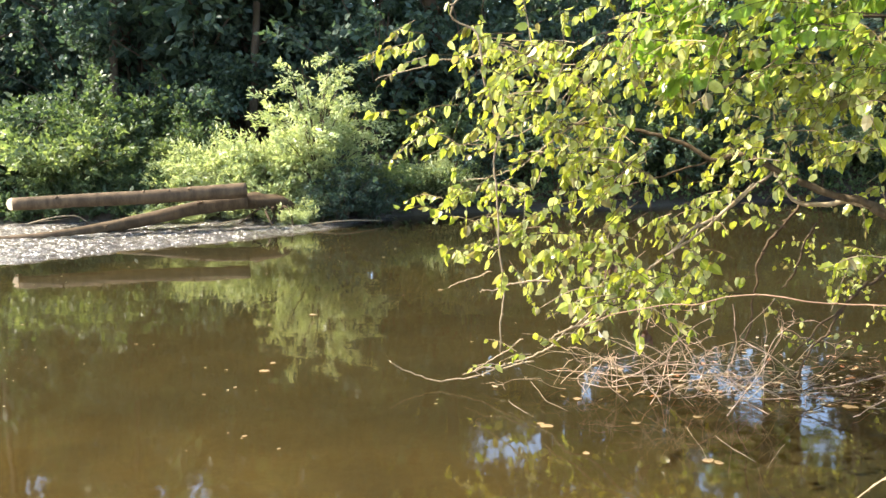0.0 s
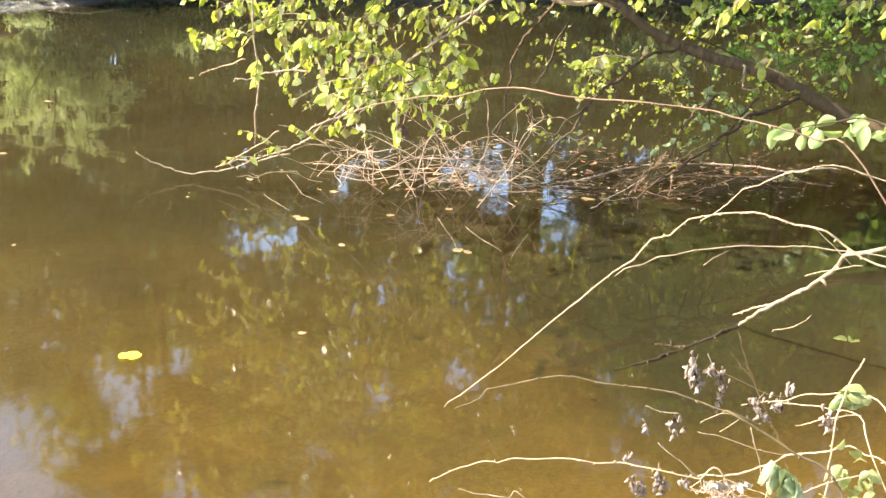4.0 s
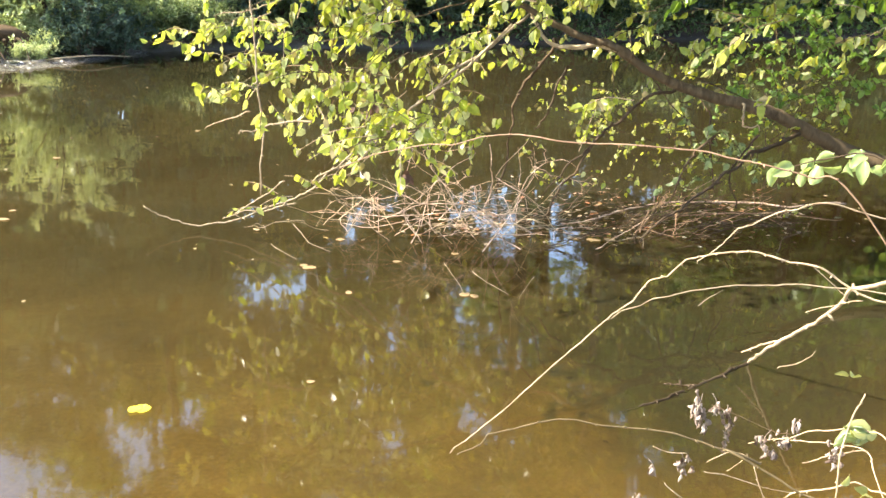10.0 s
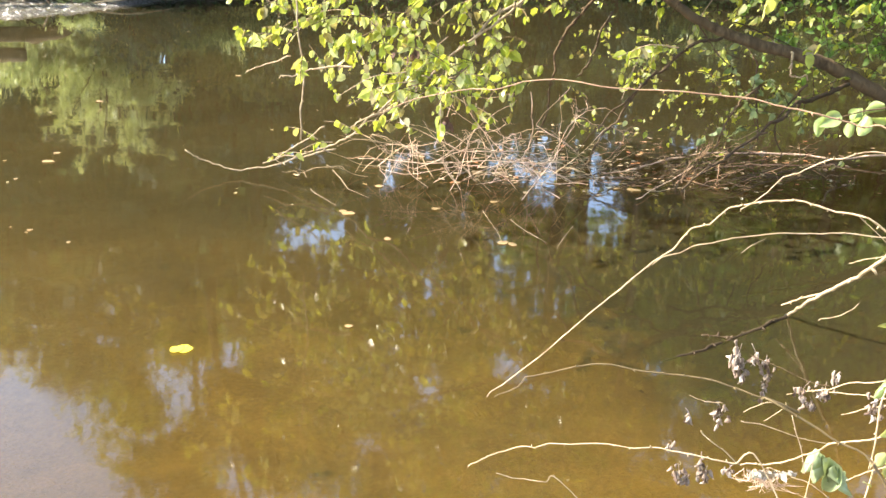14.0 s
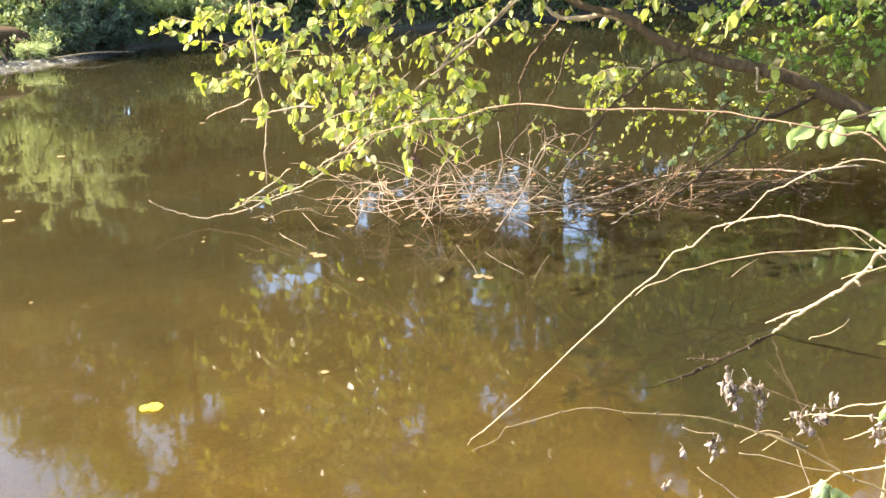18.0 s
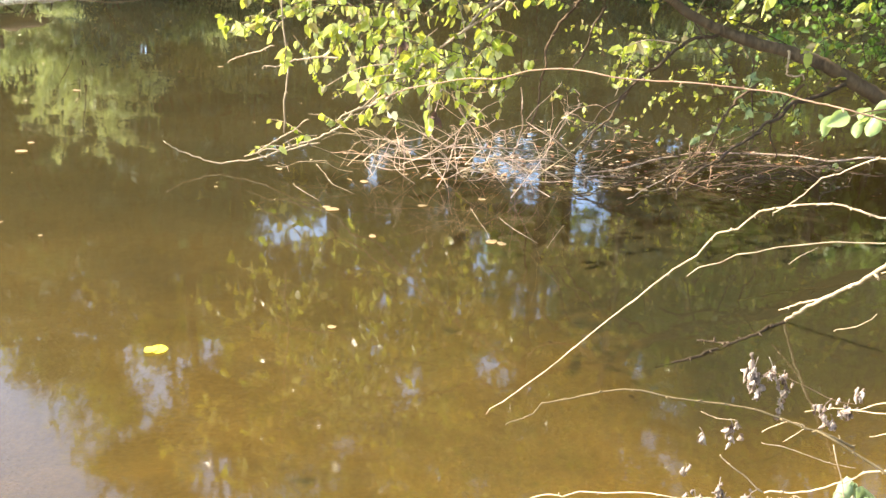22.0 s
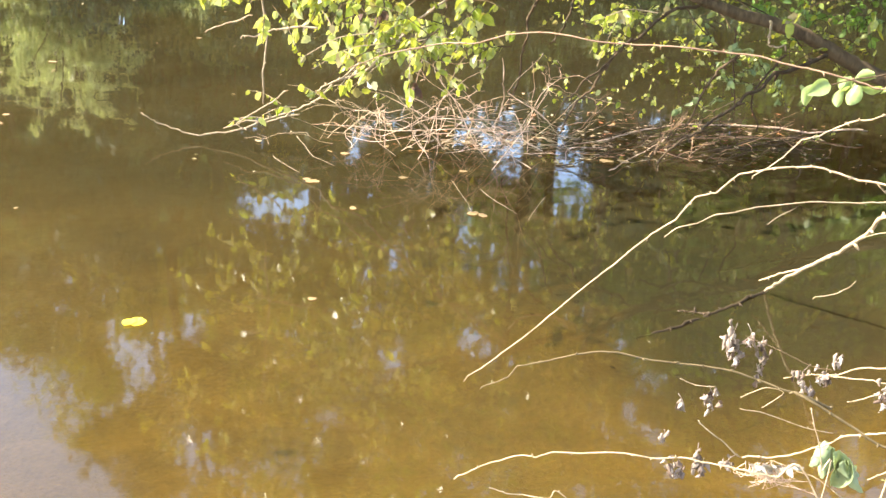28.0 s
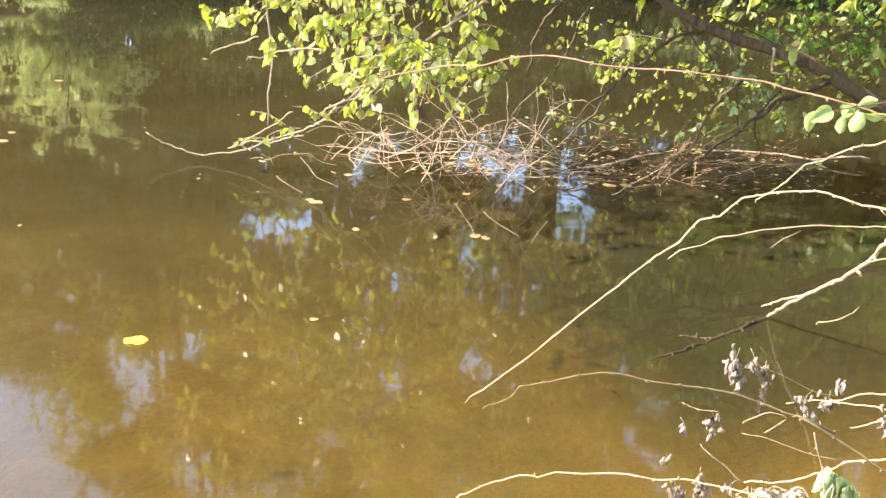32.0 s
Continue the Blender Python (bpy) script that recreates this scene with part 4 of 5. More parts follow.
PILE_STEMS = [
    ("stem", [(1.055, 6.377, 0.030), (1.353, 6.504, 0.030), (1.642, 6.745, 0.040), (1.932, 6.923, 0.050), (2.388, 7.027, 0.050), (2.850, 6.991, 0.050), (3.325, 6.999, 0.060)], 0.0077, 0.0116, TWIG_RED),
    ("stem", [(-0.642, 6.481, 0.030), (-0.245, 6.478, 0.020), (0.152, 6.490, 0.030), (0.558, 6.587, 0.020), (0.801, 6.596, 0.020)], 0.0033, 0.0067, TWIG_RED),
    ("stem", [(-0.232, 6.000, 0.382), (-0.010, 6.000, 0.279), (0.102, 6.000, 0.239), (0.357, 6.000, 0.273), (0.689, 6.720, 0.030)], 0.0040, 0.0068, TWIG_RED),
    ("stem", [(-0.614, 6.000, 0.335), (-0.448, 6.000, 0.241), (-0.286, 6.494, 0.030)], 0.0051, 0.0033, TWIG_PALE),
    ("stem", [(-0.796, 6.000, 0.206), (-0.632, 6.376, 0.020), (-0.357, 6.369, 0.010)], 0.0041, 0.0022, TWIG_PALE),
    ("stem", [(-0.779, 6.150, 0.040), (-0.644, 5.786, 0.050), (-0.493, 5.706, 0.000)], 0.0042, 0.0020, TWIG_PALE),
    ("stem", [(-0.868, 5.726, 0.040), (-0.763, 5.609, 0.020), (-0.685, 5.536, -0.000)], 0.0030, 0.0019, TWIG_PALE),
    ("stem", [(0.210, 5.402, 0.050), (0.289, 5.150, 0.020), (0.318, 5.023, -0.000)], 0.0028, 0.0018, TWIG_PALE),
    ("stem", [(0.372, 5.242, 0.060), (0.497, 5.100, 0.020), (0.618, 4.987, 0.000)], 0.0027, 0.0018, TWIG_PALE),
    ("stem", [(0.727, 5.170, 0.060), (0.633, 4.989, 0.010), (0.606, 4.925, 0.000)], 0.0027, 0.0017, TWIG_PALE),
    ("stem", [(1.203, 5.841, 0.020), (1.449, 6.178, 0.040), (1.762, 6.567, 0.080)], 0.0041, 0.0057, TWIG_RED),
    ("stem", [(1.148, 6.199, 0.020), (1.453, 6.622, 0.050), (1.838, 6.730, 0.100)], 0.0043, 0.0047, TWIG_DARK),
    ("stem", [(1.349, 6.039, 0.020), (1.556, 6.130, 0.020), (1.539, 5.947, 0.000)], 0.0042, 0.0031, TWIG_PALE),
    ("stem", [(1.579, 5.600, 0.581), (1.693, 5.600, 0.499), (1.852, 5.600, 0.576)], 0.0029, 0.0020, TWIG_PALE),
    ("stem", [(-0.238, 6.325, 0.020), (-0.008, 6.000, 0.222), (0.240, 6.100, 0.434), (0.423, 6.200, 0.551)], 0.0043, 0.0031, TWIG_RED),
    ("stem", [(-0.101, 6.000, 0.275), (-0.036, 6.100, 0.422), (0.012, 6.100, 0.610)], 0.0040, 0.0030, TWIG_RED),
    ("stem", [(0.568, 6.782, 0.050), (0.551, 6.200, 0.424), (0.519, 6.300, 0.590)], 0.0069, 0.0052, TWIG_RED),
    ("stem", [(0.565, 6.200, 0.386), (0.667, 6.200, 0.524), (0.767, 6.200, 0.660)], 0.0042, 0.0031, TWIG_RED),
    ("stem", [(0.565, 6.200, 0.386), (0.742, 6.200, 0.290), (0.983, 6.767, 0.030)], 0.0042, 0.0035, TWIG_RED),
]


def add_stems(rows, parent, rng, sides=6, label="", kink=1.0):
    for name, ctrl, r0, r1, mat in rows:
        big = r0 > 0.02
        line = smooth_line(ctrl, 7)
        jitter = rng.standard_normal(line.shape) * min(r0, 0.01) * 0.25
        if not big:
            # zigzag from node to node
            at = np.arange(0, len(line) + 4, 4)
            zig = rng.standard_normal((len(at), 3)) * (kink * max(r0, r1))
            jitter += np.stack([np.interp(np.arange(len(line)), at, zig[:, c]) for c in range(3)], 1)
        jitter[0] = jitter[-1] = 0
        if not big:
            r0, r1 = r0 * 0.82, r1 * 0.82
        g = tube(Geo(), line + jitter, r0, r1, 12 if big else sides, 0.07, rng)
        if not big:
            # buds and spurs at the nodes
            for i in range(3, len(line) - 2, 4):
                r = r0 + (r1 - r0) * i / len(line)
                d = rng.standard_normal(3)
                d /= np.linalg.norm(d)
                p = (line + jitter)[i]
                tube(g, [p, p + d * r * rng.uniform(2.2, 5.0)], r * 1.3, r * 0.5, 5)
        part(name, g, mat, parent, label, smooth=True)


def leafy_twig(parent, start, way, length, count, leaf, rng, mat, bark, wide=0.35, hang=1.0):
    """A thin shoot with alternate leaves that hang from it."""
    way = np.asarray(way, float) / np.linalg.norm(way)
    end = np.asarray(start) + way * length
    line = smooth_line([start, (start + end) / 2 + np.array([0, 0, 0.10 * length]), end], 4)
    tw = part("leafy_twig", tube(Geo(), line, 0.0032, 0.0014, 5), bark, parent)
    s = np.sort(rng.uniform(0.08, 1.0, count))
    at = np.array([line[min(int(q * 8), 7)] + (line[min(int(q * 8) + 1, 8)] - line[min(int(q * 8), 7)]) * (q * 8 % 1) for q in s])
    d = way * 0.5 + rng.standard_normal((count, 3)) * 0.55 + np.array([0, 0, -hang])
    g = leaves(Geo(), at, d, leaf * rng.uniform(0.4, 1.45, count), rng, wide, True, 0.3)
    part("leaves", g, mat, tw)


tr = np.random.default_rng(77)
tree = thing("overhanging_tree", (5.0, 5.4, 0.3), "leaning riverside tree, yellowing leaves hanging over the water", "tree")
part("trunk", tube(Geo(), smooth_line([(5.0, 5.2, 0.0), (5.0, 5.4, 1.4), (4.7, 5.6, 3.2), (4.2, 6.0, 5.2), (3.4, 6.4, 7.5), (2.8, 6.6, 9.5)], 7), 0.2, 0.05, 14, 0.06, tr), BARK, tree, smooth=True)
add_stems(TREE_STEMS, tree, tr)
# high limbs and crown added out of view, for their shade and reflection
HIGH = [[(4.8, 5.5, 2.6), (3.9, 5.7, 3.6), (2.6, 6.2, 3.6), (1.2, 6.1, 3.0)], [(4.5, 5.8, 4.2), (3.0, 6.2, 5.4), (1.4, 6.8, 5.9), (0.0, 7.2, 5.8)],
        [(4.0, 6.1, 5.8), (2.5, 6.9, 7.0), (0.8, 7.6, 7.6), (-0.6, 8.2, 7.5)], [(3.2, 6.5, 8.0), (2.0, 6.3, 9.0), (0.8, 6.0, 9.6)], [(3.8, 6.2, 6.4), (2.0, 6.6, 6.9), (0.2, 7.0, 6.9), (-1.6, 7.4, 6.4)], [(4.1, 6.0, 5.4), (2.6, 5.8, 5.6), (1.0, 5.8, 5.3), (-0.4, 5.9, 4.9)],
        [(4.6, 5.8, 4.0), (3.6, 7.0, 5.0), (3.0, 8.4, 5.4)]]
for ctrl in HIGH:
    part("limb", tube(Geo(), smooth_line(ctrl, 6), 0.07, 0.012, 8, 0.06, tr), BARK, tree, smooth=True)
crown = Geo()
cp = []
for ctrl in HIGH[1:]:
    line = smooth_line(ctrl, 6)
    for q in range(6, len(line)):
        cp.append(crown_points(tr, line[q], (1.0, 1.0, 0.7), 19, 20, 0.22))
cp = np.concatenate(cp)
leaves(crown, cp, tr.standard_normal((len(cp), 3)) * 0.7 + np.array([0, 0, -0.6]), 0.1 * tr.uniform(0.6, 1.3, len(cp)), tr, 0.33, False)
part("crown", crown, LEAF_SUN, tree)


def lower_edge(x):
    return float(np.interp(x, [-2.0, -1.75, -1.5, -1.34, -1.1, -0.6, -0.2, 0.3, 0.6, 1.4, 2.0, 2.5, 3.5], [2.2, 1.6, 1.0, 0.60, 0.52, 0.45, 0.50, 0.62, 0.85, 0.85, 0.9, 1.1, 1.6]))


SPRAYS = np.stack([tr.uniform(-1.85, 3.3, 190), tr.uniform(5.0, 6.8, 190), tr.uniform(0.4, 3.1, 190)], 1)
made = 0
while made < 880:
    x, y, z = SPRAYS[int(tr.integers(0, 190))] + tr.standard_normal(3) * np.array([0.16, 0.16, 0.11])
    s = y / 5.8
    low = lower_edge((x - 0.28) / s)
    if z < 1.9 + (low - 1.9) * s + 0.12 or x < -1.5 * s:
        continue
    keep_p = min(1.0, 0.25 + 0.5 * (x + 1.6)) * (1.0 if z < 2.3 else 0.5)
    if x > 0.5 and z < 1.25:
        keep_p *= 0.35
    elif x > 0.8 and z < 1.85:
        keep_p *= 0.4
    # the thick limb stays clear of leaves on its water side
    limb_z = float(np.interp(x, [1.2, 1.9, 2.5, 3.0], [1.34, 1.05, 0.9, 0.7]))
    if tr.uniform() > keep_p or (x > 0.9 and y < 6.25 and abs(z - limb_z) < 0.2):
        continue
    leafy_twig(tree, np.array([x, y, z]), (-0.6 + tr.normal(0, 0.6), tr.normal(0, 0.6), -0.3 + tr.normal(0, 0.45)), tr.uniform(0.22, 0.45),
               int(tr.integers(7, 13)), tr.uniform(0.05, 0.072), tr, LEAF_SUN, (TWIG_PALE, TWIG_DARK, TWIG_OLIVE)[int(tr.integers(0, 3))])
    made += 1
# green shoots with painted-in sunlight higher up, and small-leaved ones on the thick limb
for _ in range(170):
    x = tr.uniform(0.1, 3.2)
    leafy_twig(tree, np.array([x, tr.uniform(5.2, 6.6), tr.uniform(2.05 if x < 1.9 else 1.6, 2.9)]), (-0.7 + tr.normal(0, 0.4), tr.normal(0, 0.5), -0.1), 0.4,
               int(tr.integers(11, 17)), tr.uniform(0.07, 0.09), tr, LEAF_GREEN_LIT, TWIG_DARK, 0.40)
for _ in range(110):
    leafy_twig(tree, np.array([tr.uniform(2.2, 3.7), tr.uniform(6.3, 7.4), tr.uniform(0.75, 2.0)]), (tr.normal(-0.4, 0.5), tr.normal(0, 0.5), tr.normal(0, 0.4)), 0.32,
               int(tr.integers(10, 16)), 0.05, tr, LEAF_GREEN, TWIG_DARK, 0.36, 0.4)
for _ in range(60):
    leafy_twig(tree, np.array([tr.uniform(2.3, 3.6), tr.uniform(6.4, 7.6), tr.uniform(0.9, 1.8)]), (tr.normal(-0.4, 0.5), tr.normal(0, 0.5), tr.normal(0, 0.4)), 0.34,
               int(tr.integers(11, 17)), 0.05, tr, LEAF_GREEN, TWIG_DARK, 0.36, 0.4)
for _ in range(14):
    leafy_twig(tree, np.array([tr.uniform(1.65, 2.25), tr.uniform(5.5, 6.0), tr.uniform(0.55, 0.85)]), (tr.normal(-0.4, 0.5), tr.normal(0, 0.5), tr.normal(0, 0.3)), 0.2,
               int(tr.integers(7, 11)), 0.045, tr, LEAF_WILLOW, TWIG_DARK, 0.36, 0.4)
for _ in range(120):
    leafy_twig(tree, np.array([tr.uniform(0.9, 3.0), tr.uniform(6.2, 7.4), tr.uniform(0.22, 1.2)]), (tr.normal(-0.4, 0.6), tr.normal(0, 0.5), tr.normal(0, 0.4)), 0.26,
               int(tr.integers(6, 11)), 0.038, tr, LEAF_SUN, TWIG_DARK, 0.36, 0.5)
# a few leaves low over the twig that lies out on the water
for x, y, z in ((-0.95, 5.9, 0.22), (-0.75, 5.9, 0.30), (-0.6, 5.95, 0.36), (-0.4, 5.9, 0.45), (-0.85, 5.95, 0.3), (-0.15, 6.0, 0.35), (0.3, 6.0, 0.45)):
    leafy_twig(tree, np.array([x, y, z]), (-0.8, 0, 0.1 + tr.normal(0, 0.2)), 0.22, 7, 0.055, tr, LEAF_SUN, TWIG_PALE)

# dead leaves caught in the twigs
DEAD = leaf_material("dead brown leaves", [(0.10, 0.05, 0.025), (0.06, 0.03, 0.018), (0.14, 0.075, 0.04)], 0.15, 0.7)
PALE_DEAD = leaf_material("bleached dead leaf", [(0.30, 0.28, 0.22), (0.34, 0.32, 0.27)], 0.25, 0.6)
for at0, mat, size, k in (((-0.23, 4.70, 0.75), PALE_DEAD, 0.055, 2), ((-0.03, 5.90, 0.44), DEAD, 0.085, 5), ((-0.24, 5.60, 0.90), DEAD, 0.075, 4), ((-0.35, 5.60, 0.91), DEAD, 0.06, 3)):
    for _ in range(k):
        part("dead_leaf", leaves(Geo(), [np.array(at0) + tr.standard_normal(3) * 0.02 + (0, 0, 0.04)], [tr.standard_normal(3) * 0.35 + (0, 0, -1)], size * tr.uniform(0.7, 1.1), tr, 0.33, True, 0.7), mat, tree, "withered leaf")

vine = thing("hanging_vine", (-0.9, 5.45, 0.1), "thin pale dead vine hanging down to the water", "vine")
add_stems(VINE, vine, tr, 7)

# ---------- brush caught in the water ----------
pile = thing("brush_pile", (0.6, 6.3, 0.0), "tangle of bare reddish dead twigs caught in the water", "brush pile")
add_stems([(n, c, r0 * 0.75, r1 * 0.75, m) for n, c, r0, r1, m in PILE_STEMS], pile, tr, kink=2.0)
def crook(a0, a1, bend, rng):
    """A crooked line between two ends."""
    q = np.linspace(0, 1, 5)[:, None]
    p = a0 + (a1 - a0) * q + rng.standard_normal((5, 3)) * bend * np.array([1, 0.6, 0.6])
    p[0], p[-1] = a0, a1
    p[:, 2] = np.maximum(p[:, 2], -0.02)
    return p


def twiggy(a0, a1, bend, r, rng, side=3, arch=0.0):
    """A dead twig: arched, crooked from node to node, with short side twigs."""
    line = crook(a0, a1, bend, rng)
    line += np.sin(np.linspace(0, math.pi, 5))[:, None] * arch * rng.uniform(0.3, 1.0) * np.array([rng.normal(0, 0.5), 0, 1.0])
    line = smooth_line(line, 3)
    q = np.linspace(0, 4, 13)
    line = np.stack([np.interp(q * 3, np.arange(13), line[:, c]) for c in range(3)], 1) + rng.standard_normal((13, 3)) * 0.004
    g = tube(Geo(), line, r, 0.0012, 6, 0.05, rng)
    run = a1 - a0
    ln = np.linalg.norm(run)
    for _ in range(side):
        i = int(rng.integers(3, 11))
        d = run / ln + rng.standard_normal(3) * 0.75
        tip = line[i] + d / np.linalg.norm(d) * ln * rng.uniform(0.15, 0.45)
        tip[2] = max(tip[2], -0.01)
        tube(g, crook(line[i], tip, 0.012, rng), r * 0.6, 0.0009, 5)
    return g


for _ in range(40):
    # fine twigs that stand and arch over the water
    x = tr.normal(0.25, 0.45)
    top = max(0.05, 0.55 - 0.6 * abs(x - 0.45)) * tr.uniform(0.15, 1.15)
    a0 = np.array([x, 6.15 + tr.normal(0, 0.14), tr.uniform(-0.02, 0.05)])
    a1 = a0 + np.array([tr.normal(0, 0.34), tr.normal(0, 0.12), top])
    part("twig", twiggy(a0, a1, 0.045, tr.uniform(0.0016, 0.0034), tr, 3, 0.22), (TWIG_RED, TWIG_RED, TWIG_PALE)[int(tr.integers(0, 3))], pile)
for _ in range(32):
    # twigs that lie on the water
    left = tr.uniform() < 0.55
    c = np.array([tr.normal(0.4, 0.4) if left else tr.normal(1.9, 0.5), tr.normal(6.25, 0.16) if left else tr.normal(6.5, 0.22), abs(tr.normal(0.02, 0.03))])
    a = tr.normal(0.0, 0.6)
    ln = tr.uniform(0.3, 1.0)
    d = np.array([math.cos(a), math.sin(a) * 0.6, tr.uniform(-0.05, 0.12 if left else 0.3)])
    a0, a1 = c - d * ln / 2, c + d * ln / 2
    a0[2], a1[2] = max(a0[2], -0.02), max(a1[2], -0.02)
    part("twig", twiggy(a0, a1, 0.025, tr.uniform(0.0016, 0.0036), tr, 3, 0.05), ((TWIG_RED, TWIG_PALE, CANE_BARK) if left else (TWIG_DARK, CANE_BARK, TWIG_DARK))[int(tr.integers(0, 3))], pile)

for _ in range(46):
    # dark wet twigs in the tangle beside the bank
    a0 = np.array([tr.normal(1.75, 0.4), tr.normal(6.3, 0.2), tr.uniform(-0.02, 0.06)])
    a1 = a0 + np.array([tr.normal(0.25, 0.3), tr.normal(0.05, 0.2), tr.uniform(0.0, 0.32)])
    part("twig", twiggy(a0, a1, 0.022, tr.uniform(0.0022, 0.0055), tr, 4), (TWIG_DARK, CANE_BARK, TWIG_DARK)[int(tr.integers(0, 3))], pile)

# ---------- stick that rises from the water, bramble cane, bare shrub ----------
stick = thing("fallen_branch", (1.65, 4.17, -0.3), "bleached bare branch rising out of the water, its end sunken", "branch")
add_stems(STICK, stick, tr, 8, kink=0.35)
cane = thing("bramble_cane", (1.5, 1.3, 0.3), "long reddish bramble cane arching out over the water", "bramble")
add_stems([(n, c, r0 * 0.8, r1 * 0.8, CANE_BARK) for n, c, r0, r1, m in CANE], cane, tr, 7)
shrub = thing("bare_shrub", (1.0, 1.1, 0.3), "bare pale twigs of a near bank shrub reaching over the water", "shrub")
add_stems([(n, c, r0 * 0.95, r1 * 0.95, m) for n, c, r0, r1, m in NEAR_STEMS], shrub, tr, 7, kink=1.15)

def crumpled(g, at, way, size, wide, rng, curl=1.0, pucker=1.0):
    """A blade rolled along its rib and puckered all over."""
    way = np.asarray(way, float) / np.linalg.norm(way)
    side = np.cross(way, rng.standard_normal(3))
    side /= np.linalg.norm(side)
    up = np.cross(side, way)
    seed = rng.uniform(0, 90)
    nl, nw = 8, 7
    v = []
    for i in range(nl):
        l = i / (nl - 1)
        half = wide * size * math.sin(math.pi * min(0.97, 0.08 + 0.92 * l)) ** 0.7
        for j in range(nw):
            w = j / (nw - 1) * 2 - 1
            a = w * curl * (1.2 + 0.6 * l)
            p = np.asarray(at) + way * size * (l + 0.10 * pucker * noise.noise((l * 4, w * 3, seed)))
            p = p + side * half * math.sin(a) / max(curl, 0.4) + up * (half * (1 - math.cos(a)) / max(curl, 0.4) + size * 0.13 * pucker * noise.noise((l * 5, w * 4, seed + 9)))
            v.append(p - up * size * 0.35 * l * l)
    return g.add(v, [(i * nw + j, i * nw + j + 1, (i + 1) * nw + j + 1, (i + 1) * nw + j) for i in range(nl - 1) for j in range(nw - 1)])


# broad leaves on a spray over the water
spray = thing("leaf_spray", (1.9, 3.1, 0.2), "arching spray of pale green drooping pointed leaves", "plant")
sp = smooth_line([(2.3, 2.6, 0.3), (2.05, 3.0, 0.9), (1.75, 3.35, 1.19), (1.55, 3.42, 1.18), (1.38, 3.45, 1.12)], 6)
part("stem", tube(Geo(), sp, 0.006, 0.002, 6), TWIG_DARK, spray)
LEAF_PALE = leaf_material("pale drooping leaves", [(0.15, 0.20, 0.07), (0.21, 0.26, 0.10), (0.11, 0.17, 0.05)], 0.4, 0.35)
for i in range(30):
    q = sp[7 + int(i * 0.57)] + tr.standard_normal(3) * np.array([0.03, 0.03, 0.015])
    hang = -1.0 if i % 3 else -0.2
    d = np.array([tr.normal(-0.45, 0.3), tr.normal(-0.1, 0.35), hang])
    part("leaf", crumpled(Geo(), q, d, tr.uniform(0.05, 0.085), 0.27, tr, tr.uniform(0.5, 1.0), 0.4), LEAF_PALE, spray, smooth=True)

# ---------- withered leaves on the bare shrub ----------
DRY = leaf_material("withered grey leaves", [(0.11, 0.07, 0.05), (0.21, 0.165, 0.135), (0.06, 0.038, 0.026), (0.27, 0.23, 0.2), (0.14, 0.098, 0.072)], 0.15, 0.9, (1.0, 0.85, 0.7))
WEB = leaf_material("bleached web-covered leaves", [(0.30, 0.275, 0.24), (0.40, 0.375, 0.345), (0.14, 0.105, 0.08), (0.36, 0.33, 0.30)], 0.2, 0.9)
LEAF_LIME = leaf_material("yellow-green leaflets", [(0.16, 0.175, 0.045), (0.21, 0.215, 0.08), (0.12, 0.145, 0.04)], 0.35, 0.5)
LEAF_BIG = leaf_material("pale blotched leaf", [(0.11, 0.16, 0.05), (0.07, 0.11, 0.032), (0.22, 0.26, 0.15), (0.42, 0.44, 0.37)], 0.3, 0.5)


def withered(x, y, z, drop, wide, n):
    """A hanging bunch of crumpled leaves."""
    g = Geo()
    for _ in range(5 + n // 2):
        at = np.array([x, y, z]) + tr.standard_normal(3) * np.array([wide * 0.4, wide * 0.4, drop * 0.42]) + (0, 0, drop * 0.4)
        crumpled(g, at, tr.standard_normal(3) * 0.22 + np.array([0, 0, -1.0]), tr.uniform(0.55, 1.0) * (0.010 + 0.36 * drop), 0.46, tr, tr.uniform(1.2, 2.4), 1.5)
    tube(g, smooth_line([(x + tr.normal(0, 0.01), y, z + drop * 1.3), (x, y, z + drop * 0.6), (x, y, z - drop * 0.2)], 3), 0.0009, 0.0006, 5)
    part("withered_leaves", g, DRY, shrub, "bunch of crumpled grey-brown withered leaves", smooth=True)


for row in ((0.671, 1.87, 0.915, 0.045, 0.022, 26), (0.683, 1.87, 0.90, 0.03, 0.018, 14), (0.708, 1.87, 0.935, 0.03, 0.014, 12), (0.735, 1.87, 0.92, 0.02, 0.018, 10),
            (0.746, 1.87, 0.895, 0.025, 0.012, 10), (0.740, 1.87, 0.855, 0.02, 0.008, 6), (0.664, 1.9, 0.76, 0.035, 0.02, 20), (0.800, 1.8, 0.885, 0.03, 0.016, 14),
            (0.825, 1.8, 0.86, 0.02, 0.012, 9), (0.848, 1.8, 0.885, 0.03, 0.022, 18), (0.865, 1.8, 0.93, 0.015, 0.02, 10), (0.469, 1.5, 0.868, 0.022, 0.016, 14),
            (0.485, 1.5, 0.855, 0.015, 0.012, 9), (0.508, 1.5, 0.885, 0.03, 0.01, 10), (0.518, 1.5, 0.865, 0.022, 0.014, 12), (0.565, 1.5, 0.885, 0.015, 0.01, 7),
            (0.532, 1.7, 0.875, 0.02, 0.008, 6), (0.838, 1.55, 0.997, 0.028, 0.014, 14), (0.462, 1.55, 0.90, 0.012, 0.01, 5)):
    withered(*row)
g = Geo()
